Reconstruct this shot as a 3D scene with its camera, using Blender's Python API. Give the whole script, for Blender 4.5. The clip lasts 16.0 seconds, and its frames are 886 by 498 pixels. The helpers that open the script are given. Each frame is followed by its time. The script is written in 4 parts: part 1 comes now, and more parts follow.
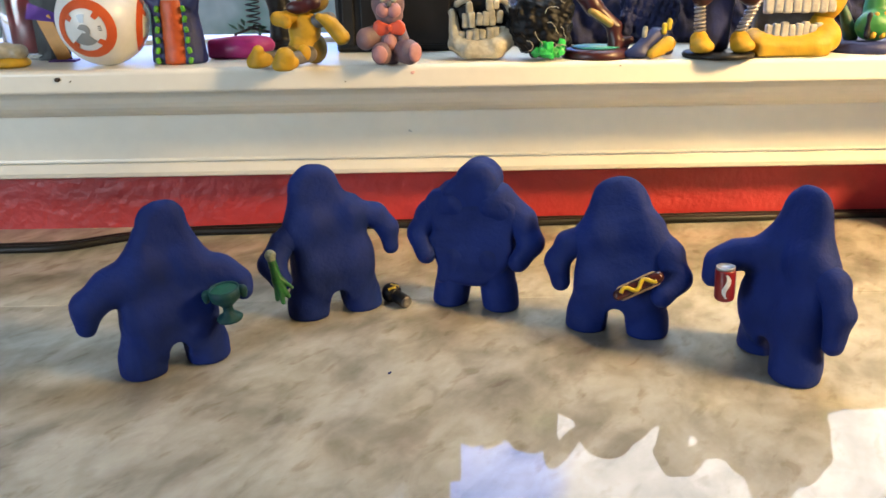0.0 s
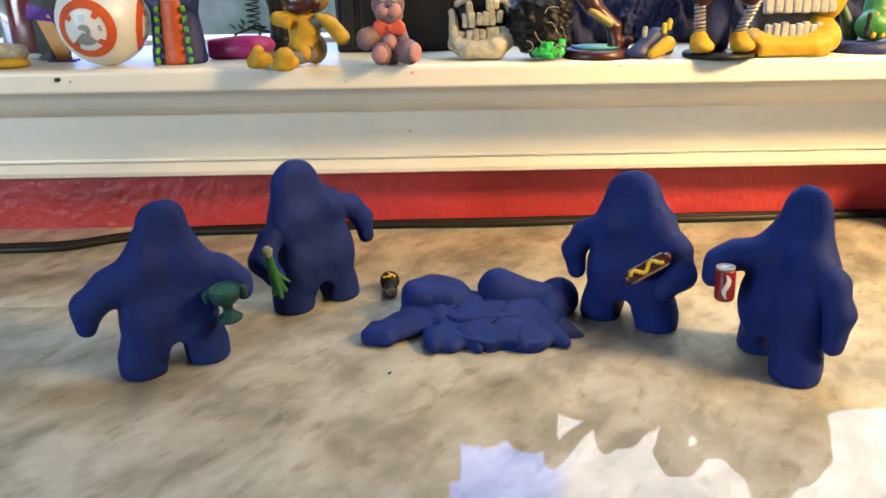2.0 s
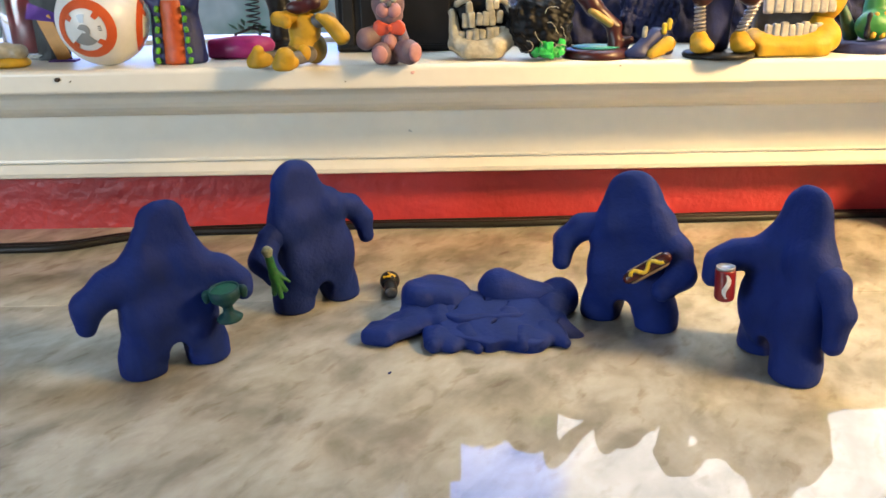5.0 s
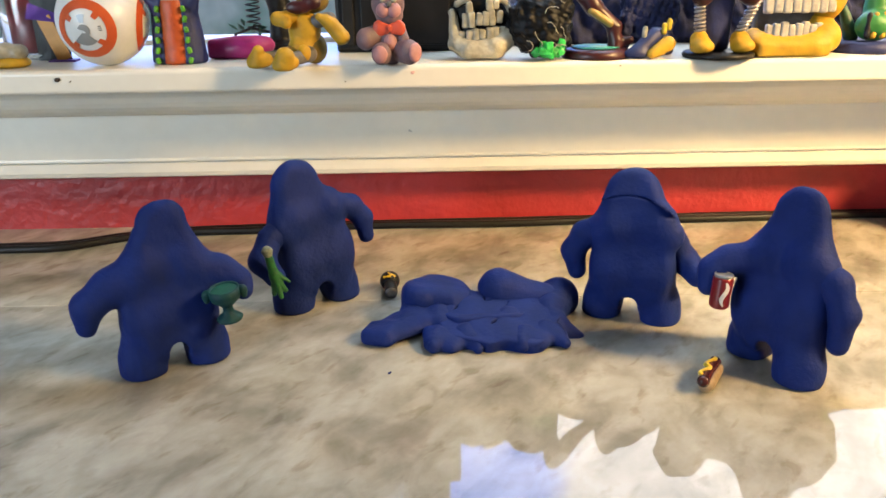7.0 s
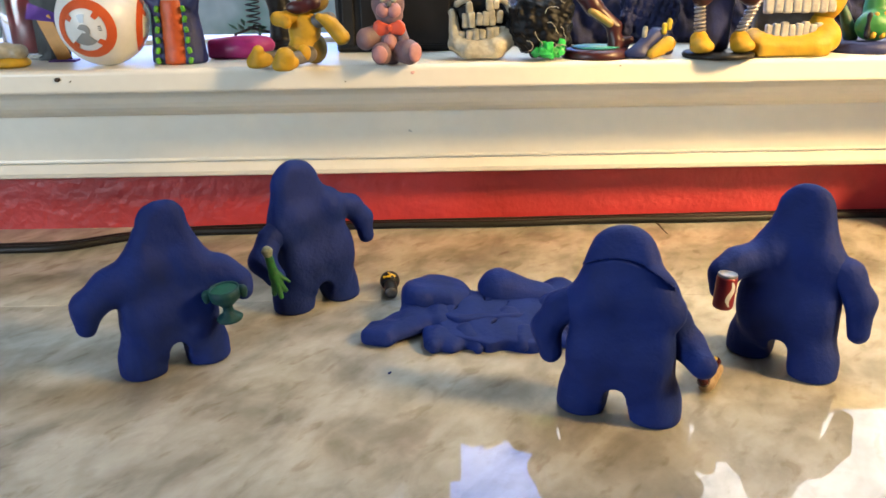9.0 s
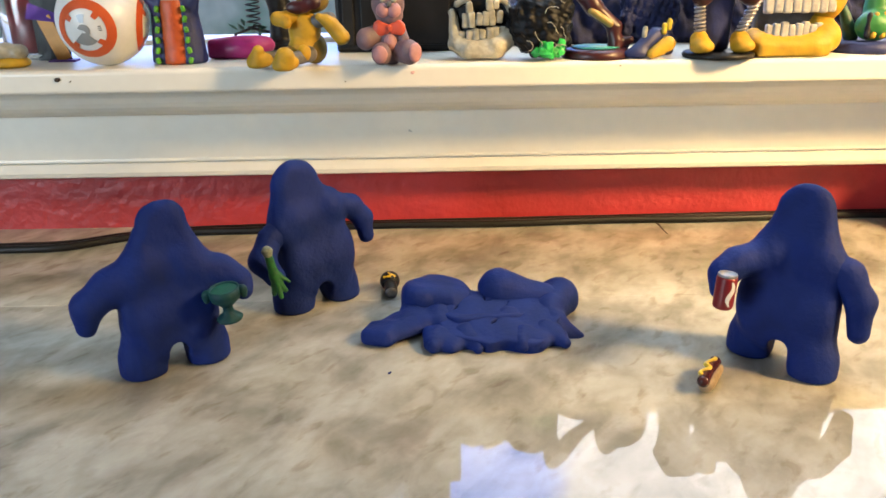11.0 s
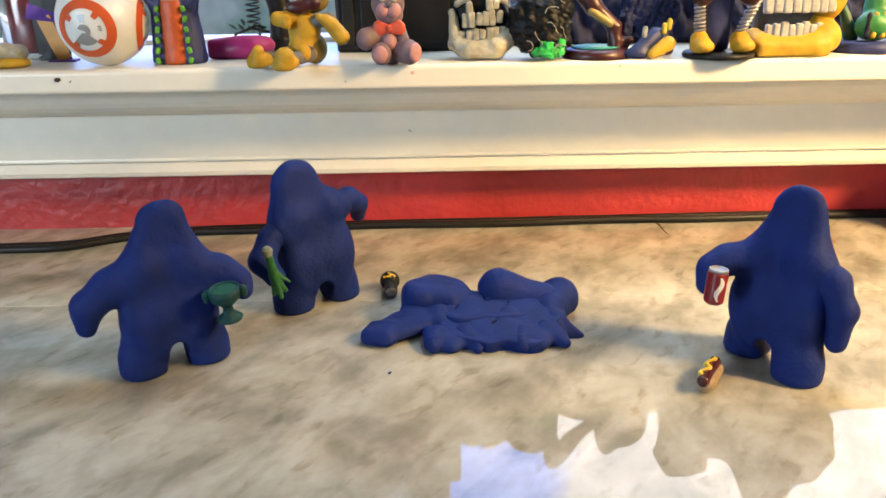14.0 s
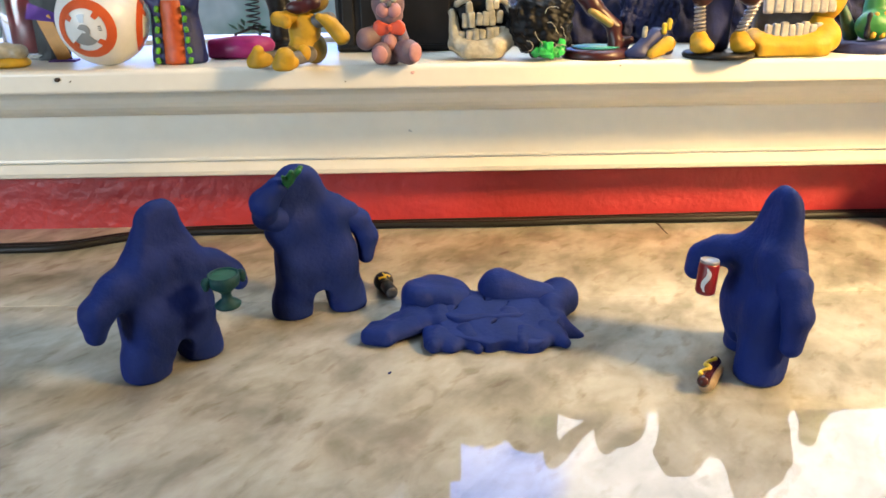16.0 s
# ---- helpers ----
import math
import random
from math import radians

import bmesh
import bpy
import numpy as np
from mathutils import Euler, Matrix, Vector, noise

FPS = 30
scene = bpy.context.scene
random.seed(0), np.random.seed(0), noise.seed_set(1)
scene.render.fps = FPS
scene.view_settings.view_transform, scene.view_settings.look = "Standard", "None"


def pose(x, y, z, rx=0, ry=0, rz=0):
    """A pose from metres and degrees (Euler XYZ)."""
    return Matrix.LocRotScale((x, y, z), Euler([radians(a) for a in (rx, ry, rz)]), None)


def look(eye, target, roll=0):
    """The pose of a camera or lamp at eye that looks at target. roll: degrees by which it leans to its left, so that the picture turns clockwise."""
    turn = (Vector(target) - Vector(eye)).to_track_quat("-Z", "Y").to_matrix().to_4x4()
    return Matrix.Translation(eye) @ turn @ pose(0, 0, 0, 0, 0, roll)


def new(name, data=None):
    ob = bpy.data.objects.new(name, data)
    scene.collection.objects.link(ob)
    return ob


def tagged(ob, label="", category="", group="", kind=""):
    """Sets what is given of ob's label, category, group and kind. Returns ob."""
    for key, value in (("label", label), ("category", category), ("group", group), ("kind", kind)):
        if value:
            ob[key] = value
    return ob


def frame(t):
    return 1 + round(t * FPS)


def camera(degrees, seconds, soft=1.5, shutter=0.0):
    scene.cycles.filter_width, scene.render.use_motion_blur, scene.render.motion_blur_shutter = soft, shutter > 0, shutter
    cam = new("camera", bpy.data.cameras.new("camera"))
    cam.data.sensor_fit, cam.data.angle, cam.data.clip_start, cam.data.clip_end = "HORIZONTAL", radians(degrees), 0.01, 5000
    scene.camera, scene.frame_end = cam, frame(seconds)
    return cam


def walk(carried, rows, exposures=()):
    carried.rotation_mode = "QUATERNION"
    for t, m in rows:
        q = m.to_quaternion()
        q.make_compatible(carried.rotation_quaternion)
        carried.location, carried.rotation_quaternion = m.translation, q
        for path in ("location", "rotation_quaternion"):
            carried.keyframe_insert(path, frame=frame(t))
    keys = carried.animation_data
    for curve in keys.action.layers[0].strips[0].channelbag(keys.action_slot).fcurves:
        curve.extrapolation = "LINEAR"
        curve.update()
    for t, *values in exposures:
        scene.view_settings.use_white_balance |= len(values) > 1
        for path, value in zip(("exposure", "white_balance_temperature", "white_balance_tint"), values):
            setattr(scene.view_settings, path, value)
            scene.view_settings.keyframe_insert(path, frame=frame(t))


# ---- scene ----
cam = camera(58, 16.0, soft=1.6)
EYE = (0.0, 0.0, 0.232)
HOLD = look(EYE, (0.0, math.cos(radians(20)), 0.232 - math.sin(radians(20))), -1.0)
EXPOSURES = [(0, 2.43), (1.6, 2.43), (1.9, 2.48), (11.3, 2.51), (16, 2.58)]
walk(cam, [(0, HOLD), (16, HOLD)], EXPOSURES)

# ---- light: bright hazy sky behind the window, a warm room lamp to the side, an added cool front fill ----
world = bpy.data.worlds.new("sky")
scene.world = world
world.use_nodes = True
wn, wl = world.node_tree.nodes, world.node_tree.links
sky = wn.new("ShaderNodeTexSky")
sky.sky_type, sky.sun_disc = "NISHITA", False
sky.sun_elevation, sky.sun_rotation = radians(38), radians(150)
wcoord, wcloud, wramp, wmix = wn.new("ShaderNodeTexCoord"), wn.new("ShaderNodeTexNoise"), wn.new("ShaderNodeValToRGB"), wn.new("ShaderNodeMixRGB")
wcloud.inputs["Scale"].default_value, wcloud.inputs["Detail"].default_value = 1.7, 4
wramp.color_ramp.elements[0].position, wramp.color_ramp.elements[1].position = 0.36, 0.56
wramp.color_ramp.elements[0].color = (0.22, 0.22, 0.22, 1)
wmix.inputs[2].default_value = (13, 13.2, 14, 1)
wl.new(wcoord.outputs["Generated"], wcloud.inputs["Vector"])
wl.new(wcloud.outputs["Fac"], wramp.inputs[0])
wl.new(wramp.outputs[0], wmix.inputs[0])
wl.new(sky.outputs[0], wmix.inputs[1])
wl.new(wmix.outputs[0], wn["Background"].inputs["Color"])
wn["Background"].inputs["Strength"].default_value = 0.05


def lamp(name, m, power, size, color, spread=180):
    data = bpy.data.lights.new(name, "AREA")
    data.shape, data.size, data.energy, data.color = "DISK", size, power, color
    data.spread = radians(spread)
    ob = new(name, data)
    ob.matrix_world = m
    return ob


lamp("warm_room_lamp", look((0.90, 0.14, 0.66), (0.22, 0.66, 0.02)), 0.83, 0.24, (1.0, 0.665, 0.29), 60)
# unseen cool fill, low at front left, added to brighten apron and wall
lamp("front_fill", look((-1.25, -0.75, 0.48), (-0.45, 0.68, 0.06)), 3.9, 0.6, (0.70, 0.86, 1.0))
# sky light in the upper, uncovered part of the window
lamp("window_daylight", look((0.22, 0.80, 0.75), (0.05, 0.42, 0.0)), 0.85, 0.5, (0.58, 0.78, 1.0))


# ---- materials ----
def mat(name, color, rough=0.6, vary=0.15, scale=60.0, bump=0.0, bump_scale=300.0, metal=0.0, spec=0.5, second=None, coat=0.0, depth=0.001):
    """Principled surface with variation at two scales and fine relief, in object space (metres)."""
    m = bpy.data.materials.new(name)
    m.use_nodes = True
    n, l = m.node_tree.nodes, m.node_tree.links
    b = n["Principled BSDF"]
    b.inputs["Roughness"].default_value, b.inputs["Metallic"].default_value = rough, metal
    b.inputs["Specular IOR Level"].default_value, b.inputs["Coat Weight"].default_value = spec, coat
    co = n.new("ShaderNodeTexCoord")
    big, fine = n.new("ShaderNodeTexNoise"), n.new("ShaderNodeTexNoise")
    big.inputs["Scale"].default_value, big.inputs["Detail"].default_value = scale, 3
    fine.inputs["Scale"].default_value, fine.inputs["Detail"].default_value = bump_scale, 4
    mix, ramp = n.new("ShaderNodeMixRGB"), n.new("ShaderNodeValToRGB")
    dark = second if second else tuple(c * (1 - vary * 2) for c in color)
    light = color if second else tuple(min(1, c * (1 + vary)) for c in color)
    ramp.color_ramp.elements[0].position, ramp.color_ramp.elements[1].position = 0.3, 0.7
    ramp.color_ramp.elements[0].color, ramp.color_ramp.elements[1].color = (*dark, 1), (*light, 1)
    mix.blend_type, mix.inputs[0].default_value = "MULTIPLY", 0.25
    fr = n.new("ShaderNodeValToRGB")
    fr.color_ramp.elements[0].color, fr.color_ramp.elements[1].color = (0.6, 0.6, 0.6, 1), (1, 1, 1, 1)
    l.new(co.outputs["Object"], big.inputs["Vector"])
    l.new(co.outputs["Object"], fine.inputs["Vector"])
    l.new(big.outputs["Fac"], ramp.inputs[0])
    l.new(fine.outputs["Fac"], fr.inputs[0])
    l.new(ramp.outputs[0], mix.inputs[1])
    l.new(fr.outputs[0], mix.inputs[2])
    l.new(mix.outputs[0], b.inputs["Base Color"])
    if bump:
        bp = n.new("ShaderNodeBump")
        bp.inputs["Strength"].default_value, bp.inputs["Distance"].default_value = bump, depth
        l.new(fine.outputs["Fac"], bp.inputs["Height"])
        l.new(bp.outputs[0], b.inputs["Normal"])
    return m


def marble(name):
    """Polished beige marble: clouds of warm white, grey and olive drawn out along one way, brown flecks."""
    m = bpy.data.materials.new(name)
    m.use_nodes = True
    n, l = m.node_tree.nodes, m.node_tree.links
    b = n["Principled BSDF"]
    b.inputs["Roughness"].default_value, b.inputs["Specular IOR Level"].default_value = 0.03, 0.6
    co, mp = n.new("ShaderNodeTexCoord"), n.new("ShaderNodeMapping")
    mp.vector_type = "TEXTURE"
    mp.inputs["Rotation"].default_value, mp.inputs["Scale"].default_value = (0, 0, radians(60)), (1.35, 0.9, 1)
    l.new(co.outputs["Object"], mp.inputs["Vector"])

    def cloud(sc, det, dist):
        t = n.new("ShaderNodeTexNoise")
        t.inputs["Scale"].default_value, t.inputs["Detail"].default_value, t.inputs["Distortion"].default_value = sc, det, dist
        l.new(mp.outputs[0], t.inputs["Vector"])
        return t
    a, c, d, f = cloud(21, 7, 0.5), cloud(60, 6, 0.5), cloud(9, 3, 0.6), cloud(150, 4, 0.3)
    streak, smp = cloud(95, 5, 0.3), n.new("ShaderNodeMapping")
    smp.vector_type = "TEXTURE"
    smp.inputs["Rotation"].default_value, smp.inputs["Scale"].default_value = (0, 0, radians(52)), (2.2, 1.0, 1)
    l.new(co.outputs["Object"], smp.inputs["Vector"])
    l.new(smp.outputs[0], streak.inputs["Vector"])

    def ramp(src, *stops):
        r = n.new("ShaderNodeValToRGB")
        e = r.color_ramp.elements
        for k, (p, col) in enumerate(stops):
            q = e[k] if k < 2 else e.new(p)
            q.position, q.color = p, (*col, 1)
        l.new(src.outputs["Fac"], r.inputs[0])
        return r
    base = ramp(a, (0.28, (0.22, 0.205, 0.172)), (0.74, (0.46, 0.445, 0.405)), (0.42, (0.29, 0.276, 0.235)), (0.56, (0.39, 0.376, 0.332)))
    patches = ramp(c, (0.36, (0.62, 0.60, 0.55)), (0.56, (1, 1, 1)))
    broad = ramp(d, (0.38, (0.74, 0.74, 0.74)), (0.60, (1, 0.98, 0.94)))
    flecks = ramp(streak, (0.31, (0.52, 0.42, 0.30)), (0.42, (1, 1, 1)))
    grain = ramp(f, (0.30, (0.82, 0.80, 0.76)), (0.60, (1, 1, 1)))
    last = base.outputs[0]
    for other, k in ((patches, 0.42), (broad, 0.55), (flecks, 0.42), (grain, 0.35)):
        mx = n.new("ShaderNodeMixRGB")
        mx.blend_type, mx.inputs[0].default_value = "MULTIPLY", k
        l.new(last, mx.inputs[1])
        l.new(other.outputs[0], mx.inputs[2])
        last = mx.outputs[0]
    l.new(last, b.inputs["Base Color"])
    ro = n.new("ShaderNodeMapRange")
    ro.inputs["To Min"].default_value, ro.inputs["To Max"].default_value = 0.012, 0.035
    l.new(c.outputs["Fac"], ro.inputs["Value"])
    l.new(ro.outputs[0], b.inputs["Roughness"])
    return m


def glass(name, color=(1, 1, 1), rough=0.0):
    m = bpy.data.materials.new(name)
    m.use_nodes = True
    b = m.node_tree.nodes["Principled BSDF"]
    b.inputs["Base Color"].default_value = (*color, 1)
    b.inputs["Transmission Weight"].default_value, b.inputs["Roughness"].default_value, b.inputs["IOR"].default_value = 1.0, rough, 1.45
    return m


CLAY = mat("blue_clay", (0.0065, 0.019, 0.128), 0.68, 0.14, 45, 0.35, 420, spec=0.16, depth=0.0012)
MARBLE = marble("polished_marble")
WHITE = mat("white_gloss_paint", (0.745, 0.705, 0.61), 0.36, 0.03, 9, 0.12, 90, depth=0.0008)
RED = mat("red_wall_paint", (0.39, 0.032, 0.034), 0.42, 0.10, 14, 0.9, 95, depth=0.0022)
CREAM = mat("cream_room_wall", (0.70, 0.62, 0.50), 0.8, 0.05, 3, 0.3, 120)
FLOORWOOD = mat("brown_floor", (0.22, 0.14, 0.08), 0.5, 0.2, 6)
BLACK = mat("black_plastic", (0.005, 0.005, 0.006), 0.45, 0.2, 60, 0.2, 300, spec=0.3)
RUBBER = mat("black_rubber", (0.008, 0.0075, 0.0075), 0.5, 0.2, 60, 0.2, 300, spec=0.3)
GROUT = mat("pale_grout", (0.52, 0.50, 0.46), 0.7, 0.08, 200)
PANE = glass("window_glass")
TEAL = mat("teal_painted_clay", (0.004, 0.046, 0.046), 0.6, 0.25, 160, 0.4, 500, spec=0.25, second=(0.003, 0.026, 0.034))
TEALIN = mat("green_paint", (0.008, 0.085, 0.055), 0.5, 0.2, 200)
GREEN = mat("green_clay", (0.009, 0.135, 0.022), 0.5, 0.3, 300, 0.4, 600, second=(0.006, 0.07, 0.015))
PALE = mat("pale_cut_stalk", (0.22, 0.24, 0.16), 0.5, 0.3, 700, second=(0.10, 0.12, 0.09))
BUN = mat("tan_bun_clay", (0.30, 0.22, 0.13), 0.55, 0.2, 200, 0.4, 600, second=(0.20, 0.13, 0.07))
SAUSAGE = mat("brown_red_sausage", (0.05, 0.010, 0.009), 0.22, 0.2, 200)
MUSTARD = mat("yellow_mustard", (0.55, 0.38, 0.02), 0.3, 0.15, 400)
CANRED = mat("red_can_paint", (0.17, 0.008, 0.012), 0.3, 0.1, 200)
SILVER = mat("grey_metal", (0.26, 0.27, 0.30), 0.4, 0.15, 300, metal=0.6)
CANWHITE = mat("white_can_mark", (0.62, 0.62, 0.62), 0.4, 0.08, 300)


# ---- mesh building ----
def link(name, verts, faces, material, parent=None, label="", smooth=True, at=None):
    me = bpy.data.meshes.new(name)
    me.from_pydata([tuple(v) for v in verts], [], [tuple(f) for f in faces])
    me.materials.append(material)
    if smooth:
        me.polygons.foreach_set("use_smooth", [True] * len(me.polygons))
    me.update()
    ob = new(name, me)
    if at is not None:
        ob.matrix_basis = at
    if parent is not None:
        ob.parent = parent
    if label:
        tagged(ob, label)
    return ob


def part(name, bm, material, parent=None, label="", smooth=True):
    me = bpy.data.meshes.new(name)
    bmesh.ops.recalc_face_normals(bm, faces=bm.faces)
    bm.to_mesh(me)
    bm.free()
    me.materials.append(material)
    if smooth and len(me.polygons) > 70:  # boxes and other few-sided pieces stay flat
        me.polygons.foreach_set("use_smooth", [True] * len(me.polygons))
    ob = new(name, me)
    if parent is not None:
        ob.parent = parent
    if label:
        tagged(ob, label)
    return ob


def empty(name, label, category, at=None, group=""):
    ob = new(name)
    ob.empty_display_size = 0.02
    if at is not None:
        ob.matrix_basis = at
    return tagged(ob, label, category, group)


def box_bm(x0, x1, y0, y1, z0, z1, bevel=0.0, seg=2):
    bm = bmesh.new()
    bmesh.ops.create_cube(bm, size=1)
    for v in bm.verts:
        v.co = Vector(((x0 + x1) / 2 + v.co.x * (x1 - x0), (y0 + y1) / 2 + v.co.y * (y1 - y0), (z0 + z1) / 2 + v.co.z * (z1 - z0)))
    if bevel:
        bmesh.ops.bevel(bm, geom=list(bm.edges), offset=bevel, segments=seg, profile=0.5, affect="EDGES")
    return bm


def lathe_bm(profile, n=40, cap=True):
    """Turn (radius, z) pairs about z; pairs in metres."""
    bm = bmesh.new()
    rings = []
    for r, z in profile:
        rings.append([bm.verts.new((max(r, 1e-5) * math.cos(2 * math.pi * i / n), max(r, 1e-5) * math.sin(2 * math.pi * i / n), z)) for i in range(n)])
    for a, b in zip(rings, rings[1:]):
        for i in range(n):
            bm.faces.new((a[i], a[(i + 1) % n], b[(i + 1) % n], b[i]))
    if cap:
        bm.faces.new(rings[0][::-1])
        bm.faces.new(rings[-1])
    return bm


def tube_bm(pts, radius, n=8):
    """A round tube along points (metres); radius a number or one per point."""
    pts = [Vector(p) for p in pts]
    rad = radius if isinstance(radius, (list, tuple)) else [radius] * len(pts)
    bm, rings, up = bmesh.new(), [], Vector((0, 0, 1))
    for i, p in enumerate(pts):
        d = (pts[min(i + 1, len(pts) - 1)] - pts[max(i - 1, 0)]).normalized()
        s = d.cross(up) if abs(d.dot(up)) < 0.95 else d.cross(Vector((0, 1, 0)))
        s.normalize()
        u = s.cross(d)
        rings.append([bm.verts.new(p + (s * math.cos(2 * math.pi * k / n) + u * math.sin(2 * math.pi * k / n)) * rad[i]) for k in range(n)])
    for a, b in zip(rings, rings[1:]):
        for i in range(n):
            bm.faces.new((a[i], a[(i + 1) % n], b[(i + 1) % n], b[i]))
    bm.faces.new(rings[0][::-1])
    bm.faces.new(rings[-1])
    return bm


# Clay shapes: soft unions of round cones and ellipsoids (centimetres), skinned on a grid.
def cone(a, b, ra, rb, sy=1.0, op="+"):
    return ("cone", np.array(a, float), np.array(b, float), ra, rb, sy, op)


def ball(c, r, rot=(0, 0, 0), op="+"):
    r = r if isinstance(r, (tuple, list)) else (r, r, r)
    return ("ball", np.array(c, float), np.array(r, float), rot, op)


def brick(c, h, rnd=0.2, rot=(0, 0, 0), op="+"):
    return ("brick", np.array(c, float), np.array(h, float), rnd, rot, op)


def turn(p, c, rot):
    m = np.array(Euler([radians(a) for a in rot]).to_matrix())
    return (p - c) @ m


def distance(p, s):
    if s[0] == "cone":
        _, a, b, ra, rb, sy, _ = s
        q, ab = p - a, b - a
        q, ab = q * (1, 1 / sy, 1), ab * np.array((1, 1 / sy, 1))
        t = np.clip(q @ ab / max(ab @ ab, 1e-9), 0, 1)
        return (np.linalg.norm(q - t[:, None] * ab, axis=1) - (ra + (rb - ra) * t)) * min(1, sy + 0.15)
    if s[0] == "ball":
        q = turn(p, s[1], s[3])
        k0, k1 = np.linalg.norm(q / s[2], axis=1), np.linalg.norm(q / s[2] ** 2, axis=1)
        return k0 * (k0 - 1) / np.maximum(k1, 1e-6)
    if s[0] == "slab":  # a flat cut-out of round cones in x and z, thinner towards the top, with soft edges
        _, _, _, cones, waist, top, edge, tilt, _ = s
        d = None
        for ax, az, bx, bz, ra, rb in cones:
            q, ab = p[:, (0, 2)] - (ax, az), np.array((bx - ax, bz - az))
            t = np.clip(q @ ab / max(ab @ ab, 1e-9), 0, 1)
            e = np.linalg.norm(q - t[:, None] * ab, axis=1) - (ra + (rb - ra) * t)
            h = 0.5 if d is None else np.clip(0.5 + 0.5 * (d - e) / 1.0, 0, 1)
            d = e if d is None else d * (1 - h) + e * h - 1.0 * h * (1 - h)
        u = np.clip((p[:, 2] - 3.5) / 7.0, 0, 1)
        wide, deep = d + edge, np.abs(p[:, 1] - tilt * u) - (waist + (top - waist) * u) + edge
        return np.hypot(np.maximum(wide, 0), np.maximum(deep, 0)) + np.minimum(np.maximum(wide, deep), 0) - edge
    if s[0] == "arch":  # all that lies above (or, turned, below) an arched, tilted cut
        return s[2] * (s[1] + 0.17 * p[:, 1] - 0.15 * (p[:, 0] + 0.25) ** 2 - p[:, 2]) * 0.8
    q = np.abs(turn(p, s[1], s[4])) - s[2] + s[3]
    return np.linalg.norm(np.maximum(q, 0), axis=1) + np.minimum(q.max(axis=1), 0) - s[3]


def cutout(cones, waist=1.6, top=0.75, edge=0.7, tilt=0.0, op="+"):
    xs = [v for c in cones for v in (c[0] - c[4], c[0] + c[4], c[2] - c[5], c[2] + c[5])]
    zs = [v for c in cones for v in (c[1] - c[4], c[1] + c[4], c[3] - c[5], c[3] + c[5])]
    deep = max(waist, top + abs(tilt))
    return ("slab", np.array((min(xs), -deep, min(zs))), np.array((max(xs), deep, max(zs))), cones, waist, top, edge, tilt, op)


def wobble(p, seed, size):
    rng = np.random.RandomState(seed)
    out = 0
    for _ in range(7):
        k = rng.normal(size=3) / size * 2.2
        out = out + np.sin(p @ k + rng.uniform(0, 6.28))
    return out / 7


def clay(shapes, k=0.5, res=0.13, lumps=0.05, lump_size=1.0, seed=1, floor=None, pad=0.5):
    """Vertices (metres) and faces of the soft union, by surface nets."""
    lo, hi = np.full(3, 1e9), np.full(3, -1e9)
    for s in shapes:
        if s[-1] == "-":
            continue
        if s[0] == "cone":
            r = max(s[3], s[4])
            ends = (s[1] - r, s[1] + r, s[2] - r, s[2] + r)
        elif s[0] == "slab":
            ends = (s[1], s[2])
        else:
            r = np.linalg.norm(s[2]) if any(s[3 if s[0] == "ball" else 4]) else s[2]
            ends = (s[1] - r, s[1] + r)
        for e in ends:
            lo, hi = np.minimum(lo, e), np.maximum(hi, e)
    lo, hi = lo - pad, hi + pad
    n = np.ceil((hi - lo) / res).astype(int) + 1
    ax = [lo[i] + res * np.arange(n[i]) for i in range(3)]
    p = np.stack(np.meshgrid(*ax, indexing="ij"), -1).reshape(-1, 3)
    d = None
    for s in shapes:
        e = distance(p, s)
        if d is None:
            d = e
        elif s[-1] == "+":
            h = np.clip(0.5 + 0.5 * (d - e) / k, 0, 1)
            d = d * (1 - h) + e * h - k * h * (1 - h)
        else:
            kk = 0.025 if s[0] in ("brick", "arch") else 0.2
            h = np.clip(0.5 - 0.5 * (d + e) / kk, 0, 1)
            d = d * (1 - h) - e * h + kk * h * (1 - h)
    d = d + lumps * wobble(p, seed, lump_size) + lumps * 0.5 * wobble(p, seed + 50, lump_size * 0.45)
    if floor is not None:
        e = floor - p[:, 2]
        h = np.clip(0.5 - 0.5 * (d - e) / 0.25, 0, 1)
        d = d * (1 - h) + e * h + 0.25 * h * (1 - h)
        d = np.maximum(d, e)
    v = d.reshape(n)
    return skin(v, lo, res)


